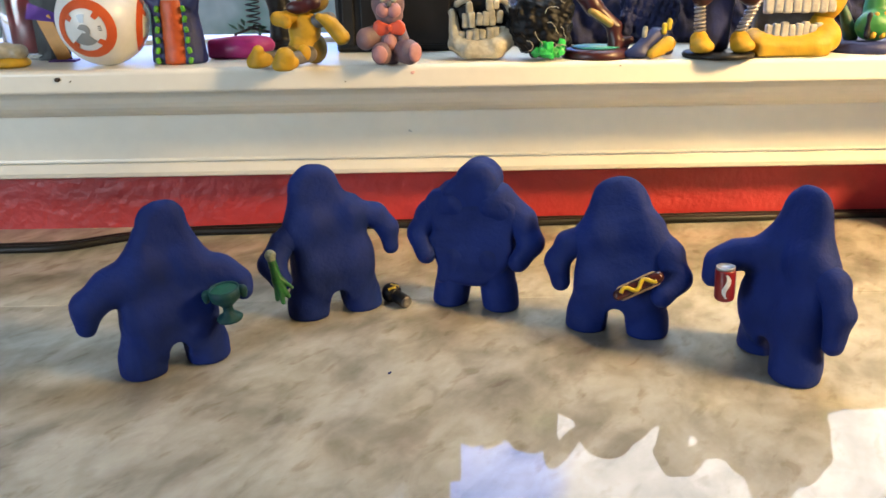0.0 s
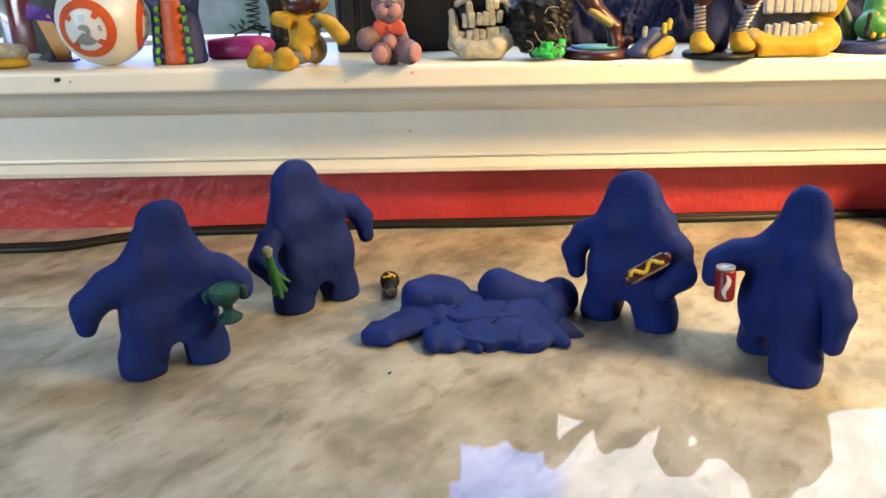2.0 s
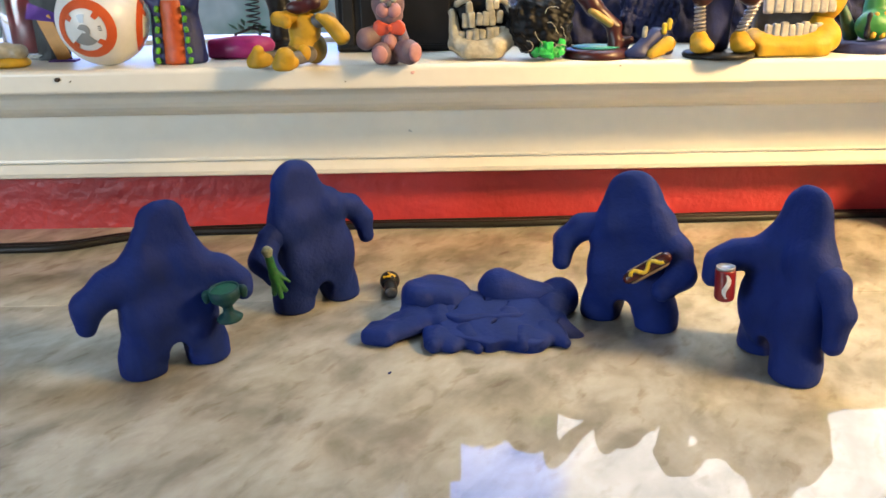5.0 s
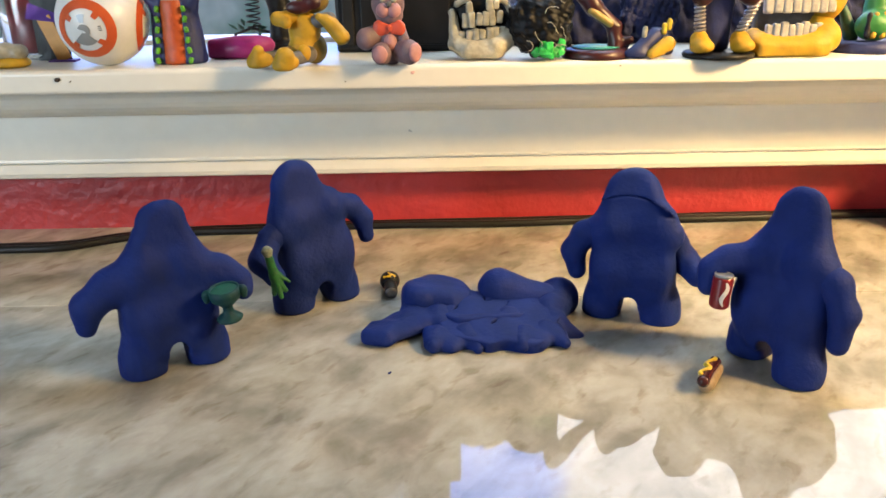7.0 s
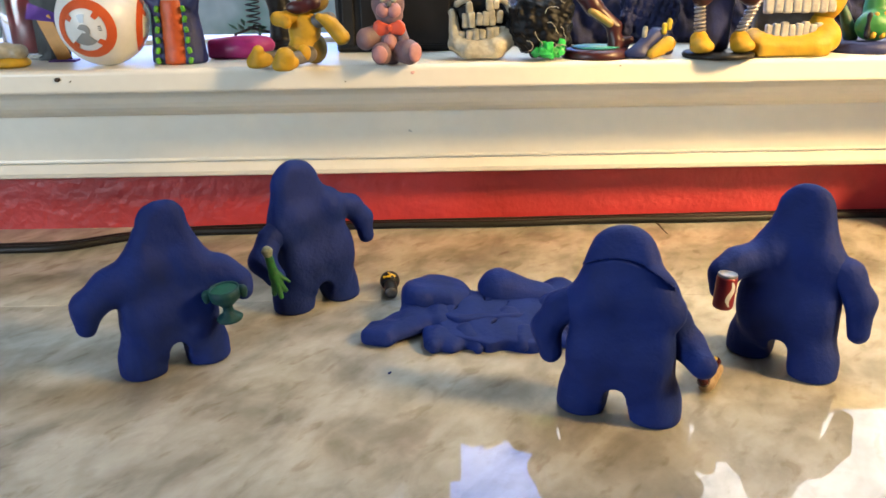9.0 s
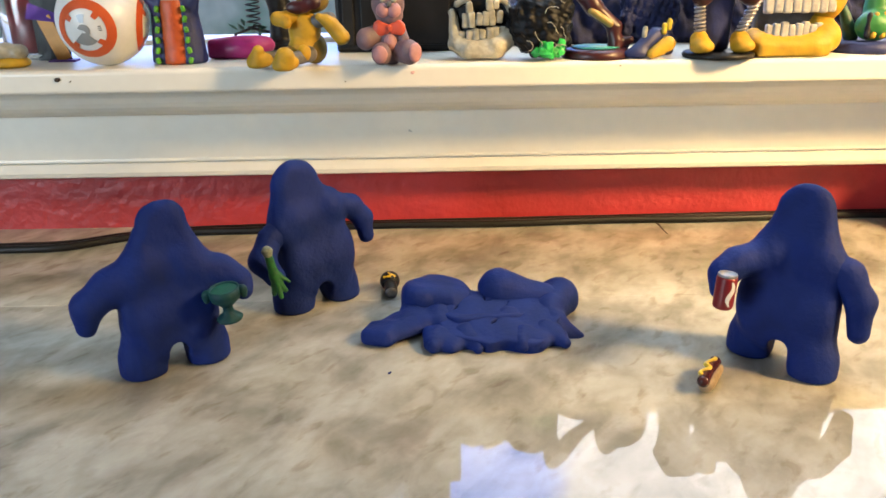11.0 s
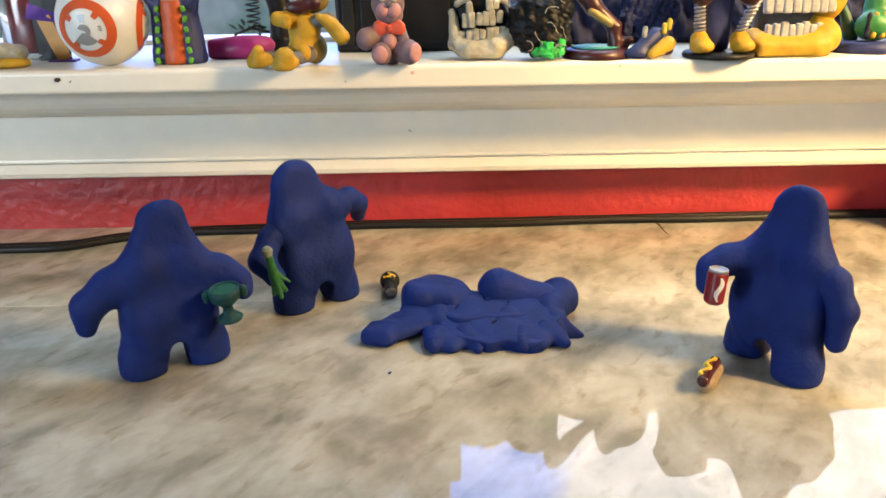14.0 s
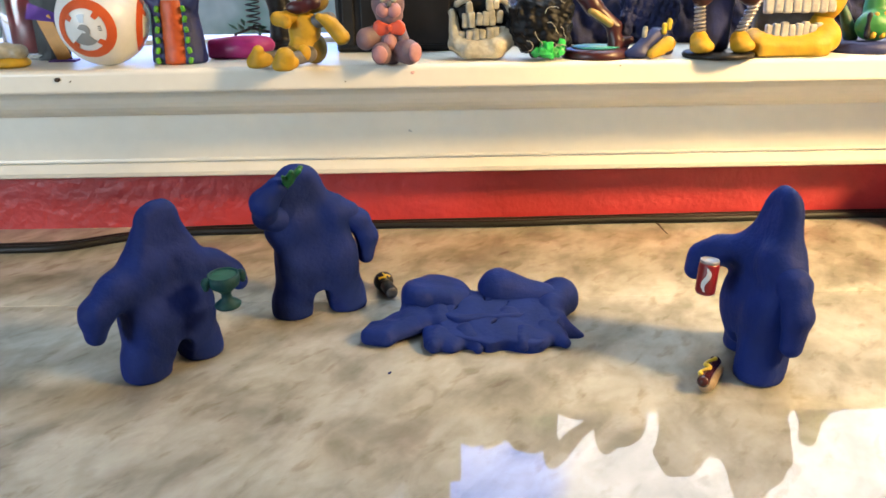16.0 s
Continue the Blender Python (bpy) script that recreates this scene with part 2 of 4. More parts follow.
def skin(v, lo, res):
    s = v < 0
    c = [s[i:s.shape[0] - 1 + i, j:s.shape[1] - 1 + j, k:s.shape[2] - 1 + k] for i in (0, 1) for j in (0, 1) for k in (0, 1)]
    tot = sum(x.astype(int) for x in c)
    cell = (tot > 0) & (tot < 8)
    idx = np.argwhere(cell)
    pos, cnt = np.zeros((len(idx), 3)), np.zeros(len(idx))
    corners = [np.array((i, j, k)) for i in (0, 1) for j in (0, 1) for k in (0, 1)]
    for a in range(8):
        for b in range(a + 1, 8):
            if np.abs(corners[a] - corners[b]).sum() != 1:
                continue
            ia, ib = idx + corners[a], idx + corners[b]
            va, vb = v[ia[:, 0], ia[:, 1], ia[:, 2]], v[ib[:, 0], ib[:, 1], ib[:, 2]]
            m = (va < 0) != (vb < 0)
            t = np.where(m, va / np.where(m, va - vb, 1), 0)
            pos += m[:, None] * (corners[a] + t[:, None] * (corners[b] - corners[a]))
            cnt += m
    verts = (lo + res * (idx + pos / cnt[:, None])) * 0.01
    num = -np.ones(cell.shape, int)
    num[cell] = np.arange(len(idx))
    faces = []
    for axis in range(3):
        a, b = np.array([0, 0, 0]), np.array([0, 0, 0])
        a[(axis + 1) % 3], b[(axis + 2) % 3] = 1, 1
        sl0, sl1 = [slice(1, -1)] * 3, [slice(1, -1)] * 3
        sl0[axis], sl1[axis] = slice(0, -1), slice(1, None)
        s0, s1 = s[tuple(sl0)], s[tuple(sl1)]
        e = np.argwhere(s0 != s1)
        if not len(e):
            continue
        flip = s0[e[:, 0], e[:, 1], e[:, 2]]
        off = np.array([1, 1, 1])
        off[axis] = 0
        e = e + off
        q = [num[tuple((e - o).T)] for o in (a * 0, a, a + b, b)]
        f = np.stack(q, 1)
        f[~flip] = f[~flip][:, ::-1]
        faces.append(f)
    return verts, np.concatenate(faces)


def lump(name, shapes, material, parent=None, label="", at=None, pivot=(0, 0, 0), **kw):
    v, f = clay(shapes, **kw)
    return link(name, v - np.array(pivot) * 0.01, f, material, parent, label, True, at if at is not None else (pose(*(c * 0.01 for c in pivot)) if any(pivot) else None))


# ---- the setting ----
WALL_Y, SILL_Y, SILL_Z = 0.712, 0.622, 0.156


def setting():
    table = tagged(new("table"), "polished beige marble counter top", "counter", kind="structure")
    part("marble_slab", box_bm(-1.4, 1.4, -0.6, 0.5316, -0.03, 0, 0.0001), MARBLE, table)
    part("marble_slab", box_bm(-1.4, 1.4, 0.5321, WALL_Y, -0.03, 0, 0.0001), MARBLE, table)
    part("joint", box_bm(-1.4, 1.4, 0.5313, 0.5323, -0.02, -0.0003), GROUT, table, "thin pale grout line")
    part("cabinet_front", box_bm(-1.4, 1.4, -0.55, WALL_Y, -0.75, -0.034), CREAM, table)
    tagged(part("wall_north", box_bm(-2.0, 2.0, WALL_Y, WALL_Y + 0.16, -0.75, SILL_Z - 0.020), RED), "textured red painted wall under the window", "wall", kind="structure")
    for x0, x1 in ((-2.0, -1.0), (0.62, 2.0)):
        tagged(part("wall_north_pier", box_bm(x0, x1, WALL_Y, WALL_Y + 0.16, SILL_Z - 0.020, 1.65), RED), "red painted wall beside the window", "wall", kind="structure")
    tagged(part("wall_north_top", box_bm(-1.0, 0.62, WALL_Y, WALL_Y + 0.16, 1.15, 1.65), RED), "red painted wall over the window", "wall", kind="structure")
    tagged(part("wall_west", box_bm(-2.1, -2.0, -2.5, WALL_Y + 0.16, -0.75, 1.65), CREAM), "plain cream wall", "wall", kind="structure")
    tagged(part("wall_east", box_bm(2.0, 2.1, -2.5, WALL_Y + 0.16, -0.75, 1.65), CREAM), "plain cream wall", "wall", kind="structure")
    tagged(part("wall_south", box_bm(-2.1, 2.1, -2.6, -2.5, -0.75, 1.65), CREAM), "plain cream wall", "wall", kind="structure")
    tagged(part("floor", box_bm(-2.1, 2.1, -2.6, WALL_Y + 0.16, -0.8, -0.75), FLOORWOOD), "brown floor", "floor", kind="structure")
    tagged(part("ceiling", box_bm(-2.1, 2.1, -2.6, WALL_Y + 0.16, 1.65, 1.7), CREAM), "plain pale ceiling", "ceiling", kind="structure")

    # unseen block, added to keep the warm lamp off the right corner
    tagged(part("shadow_block", box_bm(0.425, 0.60, 0.635, WALL_Y, 0, 0.085, 0.002), RED), "added low red block out of view that shadows the right end", "wall", kind="structure")

    # window board and moulded apron, one profile run along the wall
    def run(name, prof, label):
        bm, ends = bmesh.new(), []
        for x in (-1.12, -0.6, -0.2, 0.2, 0.6, 1.12):
            ends.append([bm.verts.new((x, y, z)) for y, z in prof])
        for a, b in zip(ends, ends[1:]):
            for i in range(len(prof)):
                j = (i + 1) % len(prof)
                bm.faces.new((a[i], a[j], b[j], b[i]))
        bm.faces.new(ends[0])
        bm.faces.new(ends[-1][::-1])
        return tagged(part(name, bm, WHITE, None, smooth=False), label, "window sill", kind="structure")
    nose = [(SILL_Y + 0.004 - 0.004 * math.sin(a), SILL_Z - 0.004 + 0.004 * math.cos(a)) for a in np.linspace(0, math.pi / 2, 5)]
    low = [(SILL_Y + 0.003 - 0.003 * math.cos(a), SILL_Z - 0.0185 + 0.003 - 0.003 * math.sin(a)) for a in np.linspace(0, math.pi / 2, 4)]
    run("window_sill", [(WALL_Y + 0.10, SILL_Z)] + nose + low + [(WALL_Y + 0.10, SILL_Z - 0.0185)], "glossy white painted window board, chipped and stained")
    cove = [(0.654 + 0.026 * (1 - math.cos(a)), SILL_Z - 0.022 - 0.022 * math.sin(a)) for a in np.linspace(0, math.pi / 2, 8)]
    prof = [(WALL_Y - 0.001, SILL_Z - 0.0188), (0.650, SILL_Z - 0.0188), (0.650, SILL_Z - 0.0215)] + cove
    prof += [(0.6815, 0.1110), (0.6835, 0.1095), (0.6838, 0.0720), (0.6832, 0.0700), (0.6860, 0.0695), (0.6860, 0.0686), (0.6825, 0.0680), (0.6820, 0.0600), (0.6835, 0.0560), (0.6870, 0.0545), (WALL_Y - 0.001, 0.0545)]
    run("trim_apron", prof, "white painted moulded apron below the window board")

    win = tagged(new("window_1"), "white framed window with an added pale panel over its left half", "window", kind="structure")
    y0, y1 = WALL_Y + 0.10, WALL_Y + 0.15
    for nm, b in (("window_frame", (-1.0, -0.95, y0, y1, SILL_Z, 1.15)), ("window_frame", (0.58, 0.62, y0, y1, SILL_Z, 1.15)),
                  ("window_frame", (-0.95, 0.58, y0, y1, SILL_Z - 0.020, SILL_Z + 0.005)), ("window_frame", (-0.95, 0.58, y0, y1, 1.10, 1.15)),
                  ("mullion", (-0.055, 0.004, y0, y1, SILL_Z + 0.012, 1.10))):
        part(nm, box_bm(*b, 0.002), WHITE, win)
    # unseen panel, added to dim the sky and its reflection on the left
    part("sky_block", box_bm(-0.94, -0.056, y0 - 0.004, y0 - 0.002, SILL_Z + 0.045, 1.09), SKY_BLOCK, win, "added pale translucent panel that holds back the sky")


# partly translucent, so the added panel passes some soft sky light
SKY_BLOCK = mat("pale_translucent_panel", (0.72, 0.70, 0.66), 0.9, 0.05, 40, 0.3, 900)
_n, _l = SKY_BLOCK.node_tree.nodes, SKY_BLOCK.node_tree.links
_t, _m = _n.new("ShaderNodeBsdfTranslucent"), _n.new("ShaderNodeMixShader")
_t.inputs["Color"].default_value = (0.62, 0.64, 0.66, 1)
_m.inputs[0].default_value = 0.22
_l.new(_n["Principled BSDF"].outputs[0], _m.inputs[1])
_l.new(_t.outputs[0], _m.inputs[2])
_l.new(_m.outputs[0], _n["Material Output"].inputs["Surface"])
setting()
# pale colour carries the brightness of the blurred view outside
OUTSIDE = mat("blue_grey_outside_view", (0.30, 0.44, 0.50), 0.8, 0.35, 9, 0.4, 40, second=(0.08, 0.20, 0.18))
LAWN = mat("dark_lawn", (0.03, 0.05, 0.02), 0.9, 0.3, 3)


def sky_backdrop():
    """Bright broken cloud far outside the window: blue gaps and white banks."""
    m = bpy.data.materials.new("bright_cloud_sky")
    m.use_nodes = True
    n, l = m.node_tree.nodes, m.node_tree.links
    n.remove(n["Principled BSDF"])
    em, co, no, ra = n.new("ShaderNodeEmission"), n.new("ShaderNodeTexCoord"), n.new("ShaderNodeTexNoise"), n.new("ShaderNodeValToRGB")
    no.inputs["Scale"].default_value, no.inputs["Detail"].default_value = 0.35, 4
    e = ra.color_ramp.elements
    e[0].position, e[0].color = 0.43, (0.16, 0.42, 1.3, 1)
    e[1].position, e[1].color = 0.56, (0.98, 0.98, 1.0, 1)
    sp, sc, ad = n.new("ShaderNodeSeparateXYZ"), n.new("ShaderNodeMath"), n.new("ShaderNodeMath")
    sc.operation, sc.inputs[1].default_value = "MULTIPLY_ADD", 0.11
    sc.inputs[2].default_value = -0.22
    l.new(co.outputs["Object"], no.inputs["Vector"])
    l.new(co.outputs["Object"], sp.inputs[0])
    l.new(sp.outputs["X"], sc.inputs[0])
    l.new(sc.outputs[0], ad.inputs[0])
    l.new(no.outputs["Fac"], ad.inputs[1])
    l.new(ad.outputs[0], ra.inputs[0])
    l.new(ra.outputs[0], em.inputs["Color"])
    em.inputs["Strength"].default_value = 1.0
    l.new(em.outputs[0], n["Material Output"].inputs["Surface"])
    ob = part("backdrop", box_bm(-14, 14, 12.0, 12.1, 2.0, 9.6), m)
    tagged(ob, "bright cloudy sky far outside the window", "sky", kind="structure")


sky_backdrop()
tagged(part("ground", box_bm(-60, 60, 0.9, 90, -1.1, -1.0), LAWN), "dark green lawn outside the window", "ground", kind="structure")
# added panel, stands in for the bluish blur behind the toys
tagged(part("outside_panel", box_bm(-4, 4, 1.75, 1.80, -1.0, 0.19), OUTSIDE), "added pale blue green panel in place of the blurred view outside", "fence", kind="structure")


# ---- the five blue clay figures ----
FIGS = "row of blue clay figures"


R4 = (1.45, 0.95, 0.78, 0.7)


def body_shapes(lean=0.0, stagger=0.0, top=1.45, spread=1.85, waist=1.5, crown=0.6, tilt=0.3, hx=0.0, tall=10.6):
    hz = tall - top
    s = [cutout([(hx, hz, hx * 0.4 + lean, 6.7, top, 2.05), (hx * 0.4 + lean, 6.7, 0, 4.3, 2.05, 2.5), (0, 4.3, 0, 3.4, 2.5, 2.5)], waist, crown, 0.7, tilt)]
    for sx in (-1, 1):
        yy = -sx * stagger * 0.5
        s.append(cone((sx * 1.2, 0, 3.6), (sx * spread, yy, 1.0), 1.35, 1.26, 0.95))
        s.append(cone((sx * spread, yy, 1.0), (sx * (spread + 0.05), yy - 0.1, 0.2), 1.26, 1.36, 0.97))
    return s


def crotch():
    return [cone((0, -4, 0.2), (0, 4, 0.2), 0.66, 0.66, 1.0, "-"), cone((0, -4, 0.85), (0, 4, 0.85), 0.60, 0.60, 1.0, "-"), cone((0, -4, 1.4), (0, 4, 1.4), 0.56, 0.56, 1.0, "-")]


def arm_shapes(pts, radii):
    return [cone(a, b, ra, rb) for a, b, ra, rb in zip(pts, pts[1:], radii, radii[1:])]


def stub(pts, radii):
    """The shoulder that stays with the body under a moving arm."""
    a, b = np.array(pts[0], float), np.array(pts[1], float)
    return [cone(a, a + 0.45 * (b - a), radii[0] + 0.12, radii[0] * 0.55 + radii[1] * 0.45 - 0.02)]


def arm(fig, pts, radii, seed, name="arm"):
    return lump(name, arm_shapes(pts, [r * (0.92 if i == 0 else 1) for i, r in enumerate(radii)]), CLAY, fig, pivot=pts[0], k=0.5, res=0.12, lumps=0.04, seed=seed)


def figure(label, seed, fixed, moving, cut=None, hinge=None, **kw):
    """A figure in one soft mesh with its fixed arms; arms that move, and a head that tips, are pieces of their own."""
    fig = empty("clay_figure", label, "clay figure", group=FIGS)
    shapes, head = body_shapes(**kw), None
    for pts, radii in fixed:
        shapes += arm_shapes(pts, radii)
    for pts, radii in moving:
        shapes += stub(pts, radii)
    full = list(shapes)
    shapes += crotch()
    if cut:
        shapes.append(("arch", cut + 0.30, 1, "-"))
        head = lump("head", full + [("arch", cut + 0.02, -1, "-")], CLAY, fig, pivot=hinge, k=0.8, res=0.11, lumps=0.07, lump_size=1.4, seed=seed)
    body = lump("body", shapes, CLAY, fig, k=0.8, res=0.11, lumps=0.07, lump_size=1.4, seed=seed, floor=0.0)
    for ob in (body, head) if head else ():
        ob.data.set_sharp_from_angle(angle=radians(48))
    return fig, [arm(fig, pts, radii, seed + 7 * i) for i, (pts, radii) in enumerate(moving)], head


fig_1, arms_1, _ = figure("smooth dark blue clay figure with a goblet at its side", 3, [
    (((-1.3, 0, 6.5), (-3.2, -0.1, 5.85), (-4.4, -0.2, 4.95), (-4.65, -0.2, 3.75)), (1.15, 0.86, 0.76, 0.6)),
    (((1.3, 0, 6.4), (3.2, -0.4, 5.6), (4.1, -1.0, 5.0), (4.1, -1.7, 4.5)), (1.15, 0.80, 0.62, 0.5))], [], hx=0.3, tall=10.45, crown=0.42)
ARM_2A = ((-1.5, 0, 6.6), (-3.4, -0.3, 5.6), (-4.35, -0.8, 4.4), (-3.95, -1.75, 3.5))
ARM_2B = ((1.6, 0, 7.0), (3.2, -0.1, 6.6), (4.0, -0.3, 5.6), (4.1, -0.5, 4.3))
fig_2, arms_2, _ = figure("dark blue clay figure with a celery stick in one arm", 11, [], [(ARM_2A[:2], (1.1, 0.85)), (ARM_2B, (1.05, 0.78, 0.68, 0.56))], hx=-0.9, lean=-0.2, top=1.75)
# the celery arm bends at its elbow
forearm_2 = lump("forearm", arm_shapes(ARM_2A[1:], (0.86, 0.8, 0.7)), CLAY, arms_2[0], k=0.5, res=0.12, lumps=0.04, seed=12, pivot=ARM_2A[1])
ARM_5B = ((1.4, 0.1, 6.8), (2.8, 0.2, 6.0), (3.5, 0.2, 4.5), (3.45, 0.1, 2.65))
fig_5, arms_5, _ = figure("dark blue clay figure with a red drink can in its arm", 29, [
    (((-1.5, -0.2, 6.7), (-2.8, -1.4, 6.25), (-3.3, -2.3, 5.7), (-3.2, -2.7, 4.9)), (1.05, 0.76, 0.66, 0.58))], [(ARM_5B, (1.05, 0.84, 0.76, 0.62))], stagger=1.2, top=1.6, waist=1.4, crown=0.5, tilt=0.7, tall=11.0, hx=0.2)
HINGE_4 = (0, 1.0, 8.3)
ARM_4A = ((-1.5, 0, 6.6), (-3.3, -0.2, 5.7), (-4.0, -0.3, 4.5), (-3.7, -0.4, 3.1))
ARM_4B = ((1.6, 0, 6.8), (3.0, -0.3, 5.6), (3.6, -1.0, 4.3), (2.8, -2.1, 3.5))
fig_4, arms_4, head_4 = figure("dark blue clay figure with a wide mouth slit", 41, [], [(ARM_4A, (1.05, 0.82, 0.74, 0.62)), (ARM_4B, (1.1, 0.86, 0.82, 0.7))], 8.6, HINGE_4, top=1.8, hx=-0.25, tall=10.3)


# ---- the figure that collapses into a heap: thick rigid slabs of clay ----
fig_3 = empty("clay_figure", "blue clay figure that slumps into a crumpled heap", "clay figure", group=FIGS)
PIECES = {}


def piece(name, shapes, pivot, seed, **kw):
    kw.setdefault("floor", None)
    kw.setdefault("k", 0.5)
    PIECES[name] = (lump(name.split("_")[0], shapes, CLAY, fig_3, pivot=pivot, res=0.11, lumps=0.06, lump_size=1.2, seed=seed, **kw), pivot)


def slab(seed, sx):
    """Half of the chest, front or back; the side towards the other half is flat, with lumps and short cracks."""
    rng = np.random.RandomState(seed)
    lobes = [(-2.0, 4.3, -2.75, 4.8, 0.6, 0.3), (-1.6, 2.6, -2.2, 2.1, 0.7, 0.4), (-1.9, 7.2, -2.5, 7.6, 0.9, 0.7), (0, 7.2, 0.2, 8.5, 1.7, 1.1)] if sx > 0 else [(1.5, 3.0, 1.9, 1.9, 0.95, 0.6)]
    s = [cutout([(0, 7.2, 0, 4.6, 2.0, 2.6), (0, 4.6, 0, 4.3, 2.6, 2.4), (-1.9, 6.9, 1.9, 6.9, 1.25, 1.25), *lobes], 1.25, 1.1, 0.45), brick((0, sx * 3.0, 5), (6, 3.0, 7), 0.05, (0, 0, 0), "-")]
    for i in range(3):
        s.append(ball((rng.uniform(-1.5, 1.5), sx * -0.1, rng.uniform(2.8, 6.4)), (rng.uniform(1.4, 2.1), 0.2, rng.uniform(0.6, 1.0)), (0, rng.uniform(0, 90), 0)))
    for i in range(7):
        s.append(brick((rng.uniform(-2, 2), sx * 0.15, rng.uniform(2, 6.5)), (rng.uniform(0.2, 0.6), 0.4, 0.05), 0.02, (0, rng.uniform(-60, 60), rng.uniform(-20, 20)), "-"))
    return s


piece("chest_a", slab(61, 1), (0, 0, 4.8), 61, k=0.35)
piece("chest_b", slab(68, -1), (0, 0, 4.8), 68, k=0.35)
piece("head", [cutout([(0.25, 9.05, -0.1, 7.9, 1.5, 2.3)], 0.6, 1.65, 0.85)], (0, 0, 8.0), 62, k=0.8)
piece("arm_a", arm_shapes(((-1.4, 0, 7.6), (-3.2, -0.1, 6.5), (-4.0, -0.4, 5.1), (-3.3, -1.2, 3.9)), R4), (-2.9, 0, 5.5), 63)
piece("arm_b", arm_shapes(((1.4, 0, 7.6), (3.2, -0.1, 6.5), (4.0, -0.4, 5.1), (3.3, -1.2, 3.9)), R4), (2.9, 0, 5.5), 64)
for i, (x, z) in enumerate(((-0.9, 3.8), (0.9, 3.8), (-0.8, 5.8), (0.8, 5.8))):
    if i == 2:
        shapes = [cone((x - 0.2, 0, z + 0.9), (x + 0.3, 0, z - 0.9), 1.3, 1.6, 0.42), brick((x - 0.4, 0.1, z + 1.1), (1.0, 0.5, 0.9), 0.3, (0, 14, 0))]
    else:
        shapes = [brick((x, 0, z), (1.9, 0.5, 1.1), 0.45), cone((x + 0.8, 0.1, z - 0.2), (x + 1.5, 0.05, z + 1.5), 0.7, 0.34), cone((x - 0.8, 0, z), (x - 1.3, 0.2, z + 1.3), 0.7, 0.42), ball((x - 0.1, 0.1, z + 0.9), (0.7, 0.45, 0.8))]
    piece("fold_" + "abcd"[i], shapes, (x, 0, z), 80 + i, k=0.4)
for tag, sx in (("leg_a", -1), ("leg_b", 1)):
    piece(tag, [cone((sx * 1.2, 0, 3.9), (sx * 1.75, 0, 1.0), 1.45, 1.15, 0.95), cone((sx * 1.75, 0, 1.0), (sx * 1.85, -0.1, 0.2), 1.15, 1.26)], (sx * 1.6, 0, 1.5), 65 + sx, floor=0.0)


# ---- what the figures carry ----
def goblet():
    g = empty("goblet", "dark teal painted clay goblet with two lugs", "goblet")
    cup = [(0.0085, 0.0), (0.0090, 0.0012), (0.0070, 0.0030), (0.0036, 0.0055), (0.0034, 0.0095), (0.0060, 0.0120), (0.0098, 0.0150), (0.0108, 0.0185), (0.0104, 0.0225), (0.0092, 0.0225), (0.0090, 0.0205), (0.0001, 0.0200)]
    bm = lathe_bm([(0.86 * r, 0.92 * z) for r, z in cup], 32)
    part("cup", bm, TEAL, g)
    part("filling", lathe_bm([(0.0078, 0.0184), (0.0078, 0.0196), (0.0001, 0.0199)], 28), TEALIN, g, "bright green painted filling")
    for sx in (-1, 1):
        lump("lug", [ball((sx * 1.0, 0, 1.8), (0.32, 0.26, 0.3)), ball((sx * 1.08, 0, 1.5), (0.18, 0.18, 0.26))], TEAL, g, k=0.2, res=0.07, lumps=0.02)
    return g


def celery():
    c = empty("celery_stick", "small green clay celery stick with a pale cut end", "celery")
    lump("stalk", [cone((0, 0, 0), (0, 0, -1.5), 0.26, 0.32), cone((0, 0, -1.4), (0.45, -0.1, -2.6), 0.27, 0.15), cone((0, 0, -1.4), (-0.32, 0, -2.7), 0.26, 0.16), cone((0, 0, -1.4), (0.08, -0.3, -2.9), 0.26, 0.15), cone((0.1, 0, -1.2), (0.8, 0, -2.1), 0.2, 0.11)], GREEN, c, k=0.15, res=0.06, lumps=0.02, lump_size=0.4)
    lump("cut_end", [cone((0, 0, 0.1), (0, 0, 0.3), 0.3, 0.36)], PALE, c, "pale cut end with dark fibres", k=0.1, res=0.06, lumps=0.04, lump_size=0.3)
    return c


def hot_dog():
    h = empty("hot_dog", "small clay hot dog with a mustard zigzag", "hot dog")
    lump("bun", [cone((-1.0, 0, 0.46), (1.0, 0, 0.46), 0.46, 0.46), cone((-1.6, 0, 0.94), (1.6, 0, 0.94), 0.34, 0.34, 1.0, "-")], BUN, h, k=0.2, res=0.07, lumps=0.04, lump_size=0.7, seed=5)
    lump("sausage", [cone((-1.28, 0, 0.78), (1.28, 0, 0.78), 0.35, 0.35)], SAUSAGE, h, "glossy dark brown sausage", k=0.2, res=0.07, lumps=0.03)
    pts = [Vector((-0.011 + 0.022 * i / 24, 0.0021 * math.sin(i / 24 * 3.6 * math.pi), 0.01135 - 0.4 * abs(0.0021 * math.sin(i / 24 * 3.6 * math.pi)) * 0.5)) for i in range(25)]
    part("mustard", tube_bm(pts, 0.00125, 8), MUSTARD, h, "yellow wavy mustard line")
    return h


def drink_can():
    c = empty("drink_can", "miniature red drink can with a silver rim", "can")
    part("can_body", lathe_bm([(0.0047, 0.0), (0.0055, 0.0010), (0.0057, 0.0022), (0.0057, 0.0178), (0.0053, 0.0192)], 36), CANRED, c)
    part("can_top", lathe_bm([(0.0054, 0.0191), (0.0053, 0.0205), (0.0048, 0.0207), (0.0046, 0.0199), (0.0001, 0.0199)], 32), SILVER, c, "dull silver can top")
    bm, rows = bmesh.new(), []
